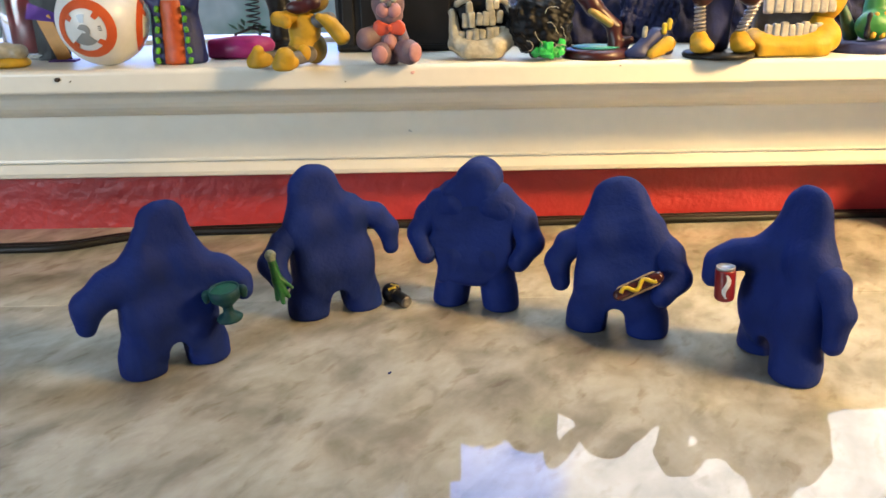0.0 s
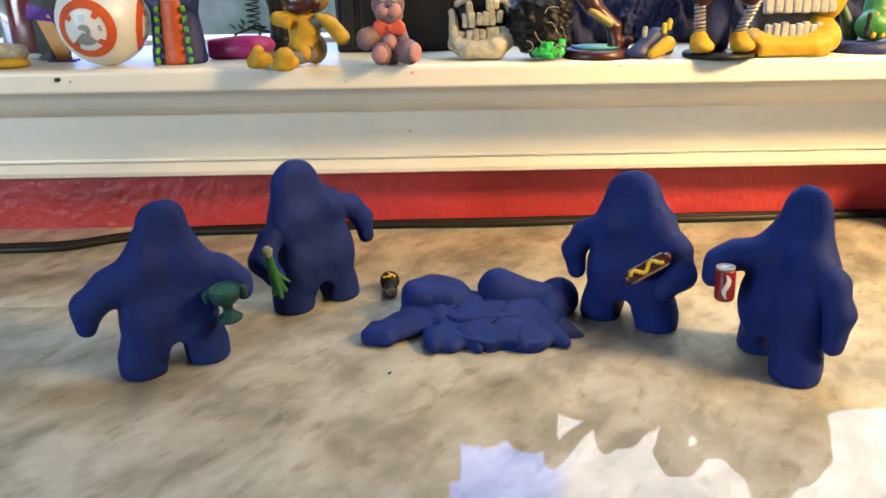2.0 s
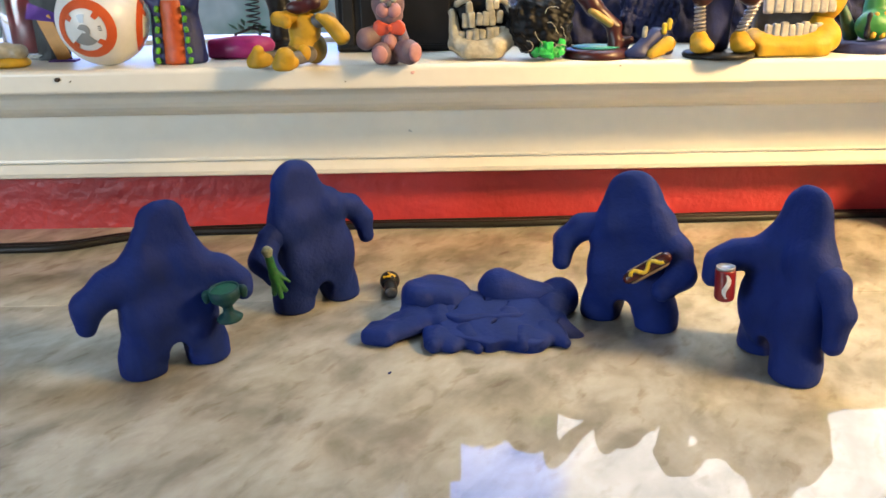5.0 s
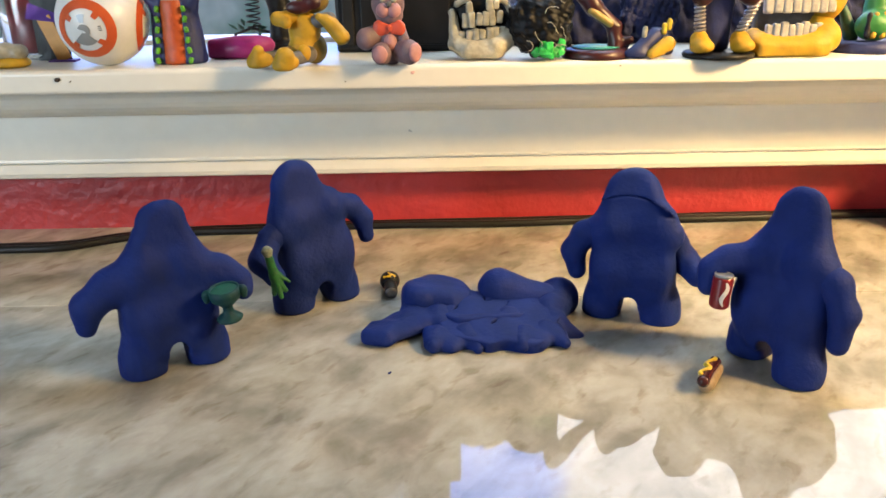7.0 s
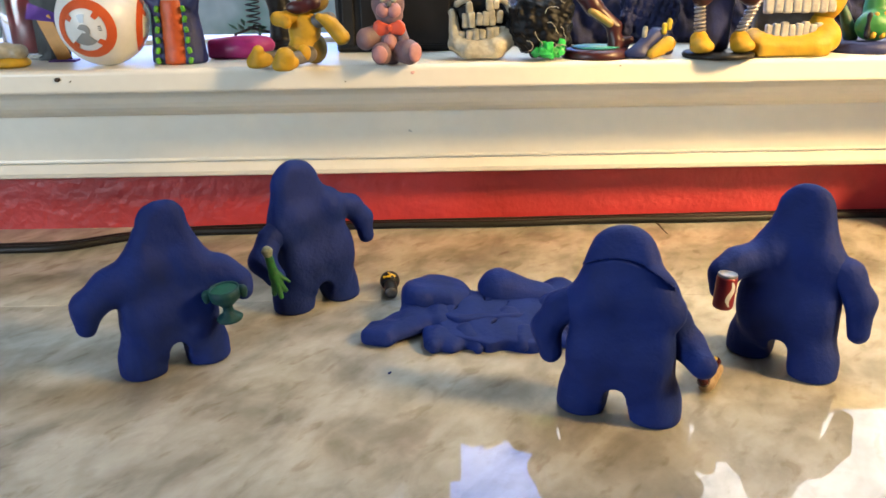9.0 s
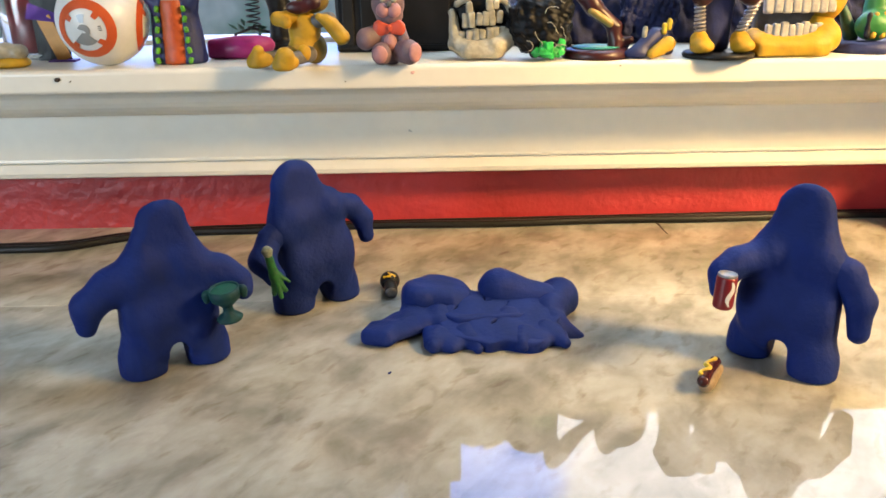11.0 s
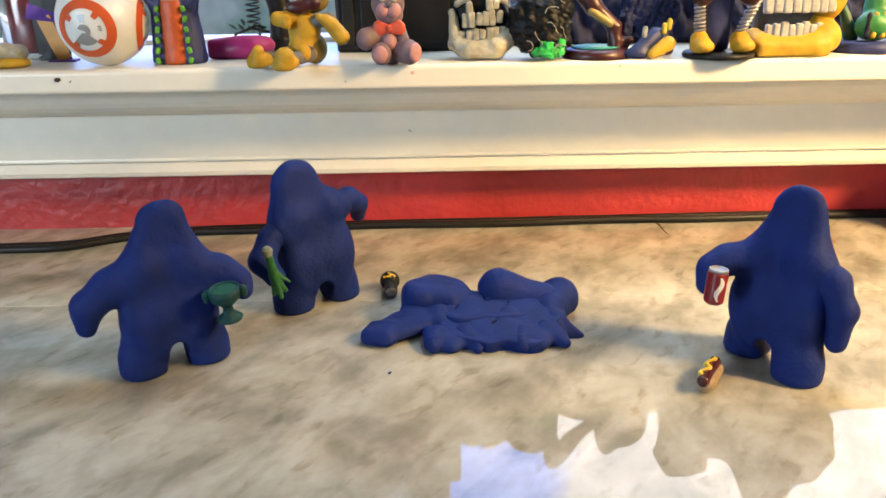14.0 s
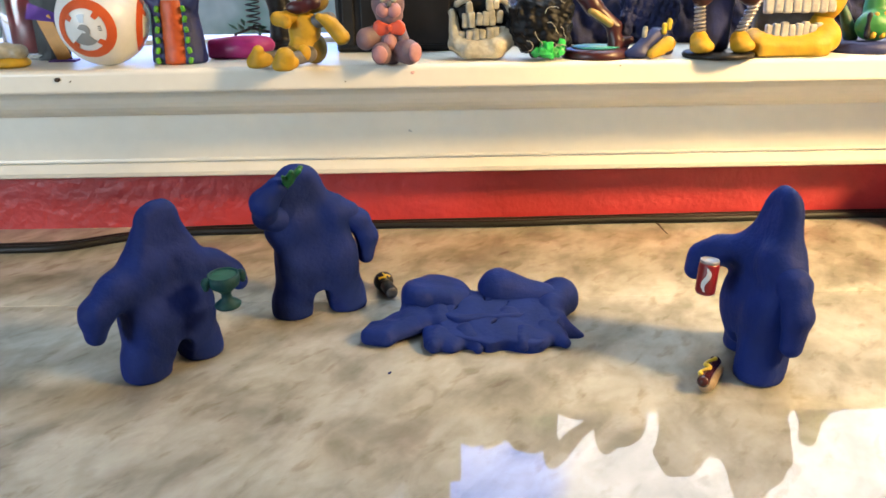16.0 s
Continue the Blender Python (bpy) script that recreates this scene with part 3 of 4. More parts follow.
    for i in range(17):
        u = i / 16
        mid, w = 0.42 * math.sin(u * 2 * math.pi) * 0.55, 0.10 + 0.17 * math.sin(math.pi * min(1, u * 1.08)) 
        rows.append([bm.verts.new((0.0059 * math.sin(mid + w * k), -0.0059 * math.cos(mid + w * k), 0.0172 - 0.0145 * u)) for k in (-1, 0, 1)])
    for a, b in zip(rows, rows[1:]):
        for i in (0, 1):
            bm.faces.new((a[i], a[i + 1], b[i + 1], b[i]))
    part("white_swirl", bm, CANWHITE, c, "white wavy mark")
    return c


DARKMETAL = mat("dull_dark_metal", (0.10, 0.10, 0.11), 0.4, 0.2, 300, metal=0.6)


def pocket_torch():
    f = empty("pocket_torch", "tiny black torch with a yellow mark, lying on the table", "torch")
    part("barrel", lathe_bm([(0.0042, 0.0), (0.0047, 0.0008), (0.0047, 0.0120), (0.0038, 0.0135)], 24), BLACK, f)
    part("end_cap", lathe_bm([(0.0030, -0.0016), (0.0042, -0.0008), (0.0042, 0.0004)], 24), DARKMETAL, f, "grey end cap")
    lump("lamp_head", [ball((0, 0, 1.9), (0.74, 0.74, 0.68))], BLACK, f, "round black lamp head", k=0.1, res=0.06, lumps=0.01)
    for a, b in (((-0.0048, -0.0046, 0.0160), (0.0006, -0.0058, 0.0148)), ((0.0008, -0.0062, 0.0170), (0.0040, -0.0050, 0.0155)), ((-0.0010, -0.0066, 0.0185), (0.0008, -0.0060, 0.0150))):
        part("yellow_mark", tube_bm([a, b], 0.0010, 6), MUSTARD, f, "yellow painted mark")
    return f


the_goblet, the_celery, the_hot_dog, the_can, the_torch = goblet(), celery(), hot_dog(), drink_can(), pocket_torch()


# ---- the cable along the wall ----
def cable():
    c = empty("power_cable", "black twin power cable lying along the wall", "cable")
    base = [(-0.62, 0.640), (-0.50, 0.646), (-0.383, 0.653), (-0.326, 0.657), (-0.284, 0.676), (-0.233, 0.689), (-0.172, 0.694), (-0.095, 0.699), (-0.012, 0.701), (0.087, 0.7025), (0.203, 0.7045), (0.299, 0.7065), (0.414, 0.7075), (0.62, 0.7075)]
    for off, z in ((0, 0.0034), (-0.0066, 0.0034)):
        pts = []
        for i in range(len(base) - 1):
            p0, p1, p2, p3 = (base[min(max(j, 0), len(base) - 1)] for j in (i - 1, i, i + 1, i + 2))
            for u in np.linspace(0, 1, 8)[:-1]:
                f = [0.5 * (2 * b + (d - a) * u + (2 * a - 5 * b + 4 * d - e) * u * u + (-a + 3 * b - 3 * d + e) * u ** 3) for a, b, d, e in zip(p0, p1, p2, p3)]
                pts.append((f[0], f[1] + off * (1 + 0.25 * math.sin(f[0] * 31)), z))
        part("strand", tube_bm(pts, 0.0034, 10), RUBBER, c)


cable()

# ---- the row of toys on the window board ----
YELLOW = mat("yellow_clay", (0.45, 0.26, 0.008), 0.65, 0.12, 90, 0.3, 500)
OLIVE = mat("olive_yellow_clay", (0.20, 0.13, 0.012), 0.5, 0.2, 90, 0.3, 500)
GREY = mat("grey_clay", (0.13, 0.115, 0.105), 0.5, 0.2, 120, 0.3, 500)
MAUVE = mat("mauve_grey_clay", (0.17, 0.105, 0.12), 0.6, 0.12, 90, 0.35, 500)
PINKP = mat("pale_pink_clay", (0.42, 0.20, 0.21), 0.6, 0.08, 90, 0.3, 500)
CORAL = mat("coral_red_clay", (0.52, 0.075, 0.04), 0.5, 0.1, 90, 0.2, 500)
HOTPINK = mat("hot_pink_plastic", (0.38, 0.018, 0.14), 0.4, 0.12, 60, 0.1, 400)
BONE = mat("bone_white_clay", (0.46, 0.43, 0.34), 0.5, 0.15, 110, 0.5, 400, second=(0.24, 0.22, 0.16))
TOOTH = mat("grey_white_tooth", (0.40, 0.39, 0.37), 0.45, 0.15, 150, 0.4, 500, second=(0.30, 0.28, 0.26))
NAVY = mat("navy_clay", (0.010, 0.018, 0.095), 0.55, 0.15, 90, 0.3, 500)
ROYAL = mat("royal_blue_rough", (0.009, 0.014, 0.065), 0.85, 0.3, 120, 0.6, 700)
ORANGE = mat("orange_clay", (0.48, 0.075, 0.010), 0.5, 0.12, 90, 0.2, 500)
LIME = mat("lime_green_clay", (0.09, 0.33, 0.015), 0.45, 0.15, 120, 0.2, 500)
GEM = mat("green_gem_plastic", (0.05, 0.52, 0.10), 0.2, 0.3, 160, 0.2, 300)
SHELL = mat("white_toy_shell", (0.74, 0.73, 0.70), 0.3, 0.03, 30)
RINGO = mat("orange_ring_paint", (0.62, 0.10, 0.025), 0.35, 0.06, 60)
DULLG = mat("grey_toy_paint", (0.28, 0.28, 0.27), 0.4, 0.08, 60)
MAROON = mat("glossy_maroon", (0.045, 0.006, 0.008), 0.4, 0.2, 100)
GOLD = mat("dull_gold", (0.34, 0.24, 0.06), 0.4, 0.2, 100)
AQUA = mat("teal_disc", (0.03, 0.22, 0.20), 0.4, 0.15, 60)
PURPLE = mat("purple_card", (0.10, 0.035, 0.25), 0.55, 0.1, 60)
AMBER = mat("orange_yellow_card", (0.66, 0.30, 0.05), 0.55, 0.1, 60)
WIRE = mat("dark_wire", (0.02, 0.022, 0.03), 0.35, 0.2, 60)
STEEL = mat("steel_spring", (0.42, 0.40, 0.40), 0.3, 0.15, 200, metal=0.8)
LEAF = mat("dark_green_leaf", (0.012, 0.075, 0.045), 0.5, 0.3, 200)
TARP = mat("black_crumpled_film", (0.003, 0.0035, 0.005), 0.5, 0.3, 120, 0.3, 160, spec=0.2, depth=0.001)
CLEAR = glass("clear_jar_glass", (0.93, 0.96, 0.95))
WINE = mat("dark_red_filling", (0.10, 0.008, 0.012), 0.4, 0.2, 60)
STAIN = mat("dark_brown_chip", (0.06, 0.035, 0.02), 0.8, 0.3, 900)
PINKSTAIN = mat("faint_pink_stain", (0.70, 0.42, 0.36), 0.5, 0.2, 900)
TOYS = "toys on the window board"


def on_sill(name, label, category, x, y, rz=0):
    return empty(name, label, category, pose(x, y, SILL_Z, 0, 0, rz), TOYS)


def toy(parent, name, shapes, material, label="", k=0.25, res=0.09, lumps=0.03, seed=1, lump_size=0.6, floor=None):
    return lump(name, shapes, material, parent, label, k=k, res=res, lumps=lumps, seed=seed, lump_size=lump_size, floor=floor)


def cap_patch(parent, name, material, radius, axis, up, a0, a1, b0, b1, label="", n=40, rows=4):
    """A patch of a sphere's skin about an axis: from angle a0 to a1 off the axis, b0 to b1 round it (degrees)."""
    ax = Vector(axis).normalized()
    s = ax.cross(Vector(up)).normalized()
    u = s.cross(ax)
    bm, ring = bmesh.new(), []
    for r in range(rows + 1):
        a = radians(a0 + (a1 - a0) * r / rows)
        ring.append([bm.verts.new(radius * (ax * math.cos(a) + (s * math.cos(b) + u * math.sin(b)) * math.sin(a))) for b in (radians(b0 + (b1 - b0) * i / n) for i in range(n + 1))])
    for p, q in zip(ring, ring[1:]):
        for i in range(n):
            bm.faces.new((p[i], p[i + 1], q[i + 1], q[i]))
    ob = part(name, bm, material, parent, label)
    ob.location = (0, 0, radius_of_ball)
    return ob


radius_of_ball = 0.0345


def ball_toy():
    g = on_sill("ball_toy", "white plastic ball toy with orange rings", "ball toy", -0.2640, 0.6530)
    bm = bmesh.new()
    bmesh.ops.create_uvsphere(bm, u_segments=64, v_segments=36, radius=radius_of_ball)
    ob = part("shell", bm, SHELL, g)
    ob.location = (0, 0, radius_of_ball)
    R = radius_of_ball
    for axis in ((-0.05, -0.97, -0.15), (0.96, 0.22, -0.12)):
        cap_patch(g, "orange_ring", RINGO, R + 0.0003, axis, (0, 0, 1), 27, 39, 0, 360, "orange painted ring", 64)
        for b in (40, 132, 220, 310):
            cap_patch(g, "ring_notch", RINGO, R + 0.00045, axis, (0, 0, 1), 20, 28, b - 9, b + 9, "", 6)
        cap_patch(g, "grey_panel", DULLG, R + 0.0004, axis, (0, 0, 1), 3, 19, 225, 318, "grey panel", 12)
        cap_patch(g, "grey_panel", DULLG, R + 0.0004, axis, (0, 0, 1), 0.5, 8, 20, 225, "grey panel", 12)
        cap_patch(g, "pale_blue_panel", mat("pale_blue_paint", (0.45, 0.53, 0.62), 0.4, 0.05), R + 0.0004, axis, (0, 0, 1), 10, 20, 70, 100, "pale blue panel", 8)
        for b in (165, 172, 179):
            cap_patch(g, "dash", BLACK, R + 0.0004, axis, (0, 0, 1), 18, 22, b, b + 2.5, "", 3)


def caped_toy():
    g = on_sill("caped_toy", "clay toy in a navy cape with an orange front", "toy figure", -0.2085, 0.6560)
    toy(g, "cape", [cone((0, 0.3, 0.4), (0, 0.3, 4.6), 2.2, 1.75, 0.7), cone((0, -1.9, -0.5), (0, -1.3, 5.6), 1.15, 1.0, 1.0, "-"), cone((-1.3, 0, 4.5), (-2.0, -0.3, 5.3), 0.7, 0.3), cone((1.3, 0, 4.5), (2.0, -0.3, 5.3), 0.7, 0.3)], NAVY, floor=0.0, lumps=0.06, seed=4)
    toy(g, "orange_front", [cone((0, -0.35, 0.3), (0, -0.35, 4.4), 1.15, 0.95, 0.8)], ORANGE, "bright orange front", floor=0.0)
    for sx in (-1, 1):
        for i in range(6):
            toy(g, "green_stud", [brick((sx * (1.28 - 0.05 * i), -1.25 + 0.06 * i, 0.35 + 0.78 * i), (0.16, 0.2, 0.25), 0.08, (0, 14 * sx * (-1) ** i, 0))], LIME, "lime green stud", res=0.08, lumps=0.02, seed=i)
    toy(g, "head", [ball((0, -0.1, 5.9), (1.3, 1.1, 1.3)), cone((0, -0.1, 4.5), (0, -0.1, 5), 0.9, 0.9)], BONE, "white head")


def yellow_toy():
    g = on_sill("sitting_yellow_toy", "worn yellow clay toy sitting on the edge", "toy figure", -0.1042, 0.6340)
    toy(g, "torso", [ball((0.1, 0, 2.6), (1.25, 1.0, 1.5)), ball((-0.2, -0.3, 1.3), (1.0, 0.9, 0.9))], YELLOW, lumps=0.06)
    # the hip's shading is painted in with the darker olive
    toy(g, "hip", [ball((0.7, 0.3, 1.2), (1.0, 0.9, 1.2))], OLIVE, "worn hip with its shading put into the olive colour")
    toy(g, "head", [ball((0.8, 0.2, 4.7), (1.25, 1.1, 0.9)), cone((1.2, 0, 5.4), (1.9, 0, 7.0), 0.35, 0.3), cone((0.1, 0, 5.4), (-0.2, 0, 7.0), 0.35, 0.3)], OLIVE)
    toy(g, "bow", [ball((-0.1, -0.9, 4.3), (0.95, 0.4, 0.5)), ball((0.9, -0.8, 4.6), (0.7, 0.4, 0.5))], MAROON, "dark plum bow")
    toy(g, "arm", [cone((-0.7, -0.4, 3.6), (-1.7, -0.9, 3.5), 0.55, 0.5), cone((-1.7, -0.9, 3.5), (-1.0, -1.4, 3.2), 0.5, 0.4)], YELLOW)
    toy(g, "arm", [cone((1.0, -0.3, 3.2), (2.1, -0.5, 3.4), 0.5, 0.55)], GREY, "grey exposed arm")
    toy(g, "paw", [cone((2.0, -0.6, 3.3), (3.0, -0.8, 2.1), 0.55, 0.62), cone((1.4, -0.9, 3.6), (2.4, -0.9, 3.0), 0.3, 0.4)], YELLOW)
    toy(g, "leg", [cone((-0.4, -0.8, 0.75), (-2.6, -1.6, 0.8), 0.55, 0.42)], GREY, "grey exposed leg")
    toy(g, "leg", [cone((0.5, -1.0, 0.9), (-0.6, -3.0, 0.7), 0.6, 0.45)], GREY, "grey exposed leg")
    toy(g, "knee", [ball((0.2, -1.6, 1.0), (0.55, 0.8, 0.65))], YELLOW)
    toy(g, "thigh", [cone((-0.4, -0.6, 0.95), (-1.5, -1.1, 0.95), 0.62, 0.5)], OLIVE)
    toy(g, "foot", [cone((-3.3, -2.0, 0.5), (-3.1, -2.3, 1.3), 0.8, 0.45), ball((-2.8, -1.9, 0.6), (0.7, 0.6, 0.55))], YELLOW, floor=0.02)
    toy(g, "foot", [cone((-1.0, -3.9, 0.45), (-0.8, -4.0, 1.0), 0.82, 0.72, 0.75), ball((-0.5, -3.5, 0.6), (0.6, 0.5, 0.5)), ball((-0.9, -4.7, 0.7), (0.1, 0.2, 0.1), (0, 0, 0), "-")], YELLOW, floor=0.02)


def bear_toy():
    g = on_sill("sitting_bear", "mauve clay bear sitting with a coral bow", "toy bear", -0.0375, 0.6300)
    g.scale = (0.86, 0.86, 0.99)
    toy(g, "torso", [cone((0, 0, 1.0), (0, 0, 2.6), 1.15, 0.95)], MAUVE)
    toy(g, "belly", [ball((0.05, -0.8, 1.6), (0.6, 0.5, 0.8))], PINKP, "pale pink belly")
    toy(g, "head", [ball((-0.1, 0, 4.5), (1.45, 1.25, 1.4)), ball((0, -0.4, 3.6), (1.2, 0.9, 0.7)), ball((-1.2, 0.1, 5.7), (0.6, 0.35, 0.6)), ball((1.1, 0.1, 5.7), (0.6, 0.35, 0.6))], MAUVE)
    for sx in (-1, 1):
        toy(g, "cheek", [ball((sx * 0.5, -1.15, 4.05), (0.6, 0.5, 0.55))], PINKP, "pale pink cheek")
        toy(g, "bow_wing", [cone((sx * 0.3, -1.0, 2.7), (sx * 0.85, -0.95, 2.75), 0.42, 0.6, 0.45)], CORAL, "coral bow wing")
        toy(g, "eye", [ball((sx * 0.45, -1.1, 4.85), (0.3, 0.2, 0.28))], BONE, "cream eye")
    toy(g, "nose", [ball((0.05, -1.55, 4.5), (0.28, 0.2, 0.22))], GREY)
    toy(g, "bow_knot", [ball((0.02, -1.15, 2.75), (0.26, 0.22, 0.3))], CORAL)
    toy(g, "arm", [cone((-0.9, -0.2, 2.4), (-2.1, -0.9, 1.95), 0.65, 0.85)], MAUVE)
    toy(g, "arm", [cone((0.9, 0, 2.5), (1.2, -0.5, 1.9), 0.5, 0.5)], MAUVE)
    toy(g, "leg", [cone((-0.5, -0.6, 0.85), (-0.75, -1.7, 0.92), 0.75, 0.85)], MAUVE)
    toy(g, "leg", [cone((0.7, -0.4, 0.95), (1.7, -1.4, 0.98), 0.8, 0.95)], MAUVE)
    toy(g, "sole", [ball((-0.78, -2.35, 0.92), (0.64, 0.35, 0.66))], PINKP, "pale pink sole")
    toy(g, "sole", [ball((2.25, -2.0, 1.0), (0.66, 0.32, 0.74), (0, 0, 40))], PINKP, "pale pink sole")
    return g


def jaw_toy():
    g = on_sill("clay_jaw", "cream clay jaw with crooked teeth on a dark head", "clay jaw", 0.0333, 0.6580)
    toy(g, "jaw", [cone((-2.3, -0.6, 3.6), (-2.0, -0.9, 1.4), 0.3, 0.55), cone((-2.0, -0.9, 1.2), (-1.0, -1.5, 0.75), 0.65, 0.75), cone((-1.0, -1.5, 0.75), (1.0, -1.5, 0.85), 0.75, 0.82), cone((1.0, -1.5, 0.85), (2.1, -0.9, 1.6), 0.8, 0.75), cone((2.1, -0.9, 1.6), (2.5, -0.5, 3.0), 0.65, 0.35)], BONE, lumps=0.08, floor=0.02)
    for row, (z, h) in enumerate(((1.98, 0.42), (3.05, 0.55), (3.95, 0.4))):
        for i in range(7 - row):
            x = -1.55 + 0.25 * row + 0.52 * i + 0.04 * ((i * 5 + row) % 3)
            if row == 2 and i in (1, 2):
                continue
            toy(g, "tooth", [brick((x, -1.42 + 0.16 * x * x, z + 0.1 * x + 0.07 * ((i * 3 + row) % 3)), (0.27, 0.3, h * (0.85 + 0.12 * ((i * 7 + row) % 3))), 0.12, (6, 7 - 6 * ((i + row) % 3), 0))], BONE, res=0.08, lumps=0.04, seed=i + 9 * row)
    toy(g, "dark_head", [ball((0, 0.6, 3.2), (2.5, 1.5, 2.4)), ball((0.1, 0.0, 1.6), (1.9, 1.1, 1.4))], TARP, "black painted head", lumps=0.1, floor=0.05)
    toy(g, "cheek_strip", [cone((0.4, -1.0, 4.9), (1.8, -0.8, 4.4), 0.28, 0.2), cone((1.8, -0.8, 4.4), (2.4, -0.4, 3.3), 0.22, 0.18)], BONE, lumps=0.06)
    toy(g, "cheek_strip", [cone((-1.9, -0.6, 4.2), (-0.9, -1.1, 4.7), 0.28, 0.18)], BONE, lumps=0.06)


def shaggy_toy():
    g = on_sill("black_film_ball", "ball of crumpled black film with green gems", "film ball", 0.0806, 0.6440)
    toy(g, "film", [ball((-0.2, 0.2, 2.7), (2.5, 1.7, 2.5)), ball((0.3, -0.2, 1.5), (1.9, 1.3, 1.5)), ball((1.4, 0, 3.8), (1.0, 1.0, 1.3))], TARP, lumps=0.26, lump_size=0.6, floor=0.0, res=0.09)
    rng = random.Random(4)
    for i in range(26):
        c = (rng.uniform(-0.7, 1.5), -1.55 + rng.uniform(-0.25, 0.4), rng.uniform(0.3, 1.55))
        toy(g, "gem", [brick(c, (0.3, 0.3, 0.28), 0.06, (rng.uniform(0, 90), rng.uniform(0, 90), 0))], GEM, res=0.1, lumps=0.01, seed=i) if i < 16 and abs(c[0] - 0.6) + c[2] < 2.2 else None
    for i in range(9):
        x, z, h = rng.uniform(-0.022, 0.018), rng.uniform(0.008, 0.05), rng.uniform(0, 6.28)
        pts = []
        for k in range(7):
            pts.append(Vector((x, -0.0185 + 0.0012 * rng.uniform(-1, 1), z)))
            h += rng.uniform(-0.9, 0.9)
            x, z = x + 0.0022 * math.cos(h), max(0.002, z + 0.0022 * math.sin(h))
        part("pale_thread", tube_bm(pts, 0.0003, 5), BONE, g, "pale loose thread")


def armour_leg():
    g = on_sill("armoured_statuette", "maroon and gold armoured statuette on a round base", "statuette", 0.1240, 0.6500)
    toy(g, "statuette", [cone((-1.6, 0, 5.8), (-0.4, -0.2, 3.9), 0.9, 0.72), cone((-0.4, -0.2, 3.9), (1.4, -0.2, 2.3), 0.62, 0.55), cone((1.3, -0.2, 2.2), (1.5, -0.4, 0.9), 0.58, 0.5), cone((1.4, -0.2, 1.0), (2.6, -0.2, 1.3), 0.5, 0.35), ball((-2.2, 0.2, 6.4), (0.9, 0.9, 1.2))], MAROON, lumps=0.05)
    toy(g, "gold_plate", [cone((-0.55, -0.65, 3.6), (0.9, -0.65, 2.6), 0.34, 0.3), ball((-1.5, -0.7, 5.0), (0.45, 0.3, 0.6))], GOLD, "dull gold plate")
    part("base", lathe_bm([(0.026, 0), (0.027, 0.002), (0.026, 0.005), (0.024, 0.007), (0.0001, 0.0075)], 40), MAROON, g, "glossy dark base")
    part("disc", lathe_bm([(0.019, 0.0076), (0.019, 0.0085), (0.0001, 0.0088)], 36), AQUA, g, "teal disc")


def blue_lump():
    g = on_sill("blue_furry_toy", "dark blue rough toy with a blue and yellow shoe", "toy figure", 0.1660, 0.6600)
    toy(g, "fur", [ball((0.4, 0.6, 3.6), (2.3, 1.3, 2.6)), ball((-1.0, 0.6, 4.8), (1.2, 1.0, 2.2)), cone((-1.6, 0, 3), (-1.9, 0, 0.6), 0.6, 0.5), cone((1, 0.3, 2), (1.2, 0.3, 0.4), 1.1, 1.1)], ROYAL, lumps=0.16, lump_size=0.3, floor=0.0)
    toy(g, "shoe", [cone((-1.2, -2.6, 0.55), (0.2, -2.0, 1.7), 0.6, 0.62), ball((-1.3, -2.6, 0.4), (1.0, 0.7, 0.42)), ball((0.6, -1.6, 1.5), (0.7, 0.6, 0.8))], NAVY, floor=0.02)
    toy(g, "sole", [cone((-0.2, -3.1, 0.4), (1.0, -2.7, 1.1), 0.42, 0.6)], YELLOW, "yellow sole", floor=0.02)
    for i, (x, z) in enumerate(((-0.75, 1.95), (0.75, 2.2), (1.1, 2.5))):
        toy(g, "stripe", [cone((x, -2.5, z - 0.25), (x + 0.05, -2.4, z + 0.3), 0.2, 0.2)], MUSTARD if i else BONE, "pale stripe")


def spring_toy():
    g = on_sill("spring_legged_toy", "toy with coil spring legs and yellow boots", "toy figure", 0.2176, 0.6380)
    part("base", lathe_bm([(0.0265, 0), (0.0275, 0.002), (0.0265, 0.004), (0.0001, 0.0042)], 40), BLACK, g, "glossy black round base")
    for x, y in ((-1.75, -0.9), (1.35, -0.9)):
        toy(g, "boot", [cone((x, y + 0.3, 1.35), (x, y - 0.1, 0.95), 0.7, 0.78), ball((x + 0.05, y - 0.5, 0.95), (0.85, 0.9, 0.55))], YELLOW, floor=0.42)
        pts = [Vector(((x + 0.25 * u * (1 if x > 0 else -0.2)) * 0.01 + 0.0036 * math.cos(u * 13), (y + 0.3) * 0.01 + 0.0036 * math.sin(u * 13), 0.019 + 0.0058 * u)) for u in np.linspace(0, 4.4, 90)]
        part("spring", tube_bm(pts, 0.0011, 6), STEEL, g, "grey coil spring")
    toy(g, "trousers", [cone((-1.8, -0.6, 4.6), (-0.6, -0.3, 6.2), 0.8, 1.2), cone((1.9, -0.6, 4.6), (0.6, -0.3, 6.2), 0.8, 1.2)], MAROON)
    toy(g, "dark_robe", [cone((-0.3, 0.8, 0.9), (-0.3, 0.6, 4.8), 1.3, 1.4, 0.6)], NAVY, floor=0.42)


def yellow_jaw():
    g = on_sill("yellow_clay_head", "yellow clay head with an open mouth of grey teeth", "clay head", 0.2774, 0.6560)
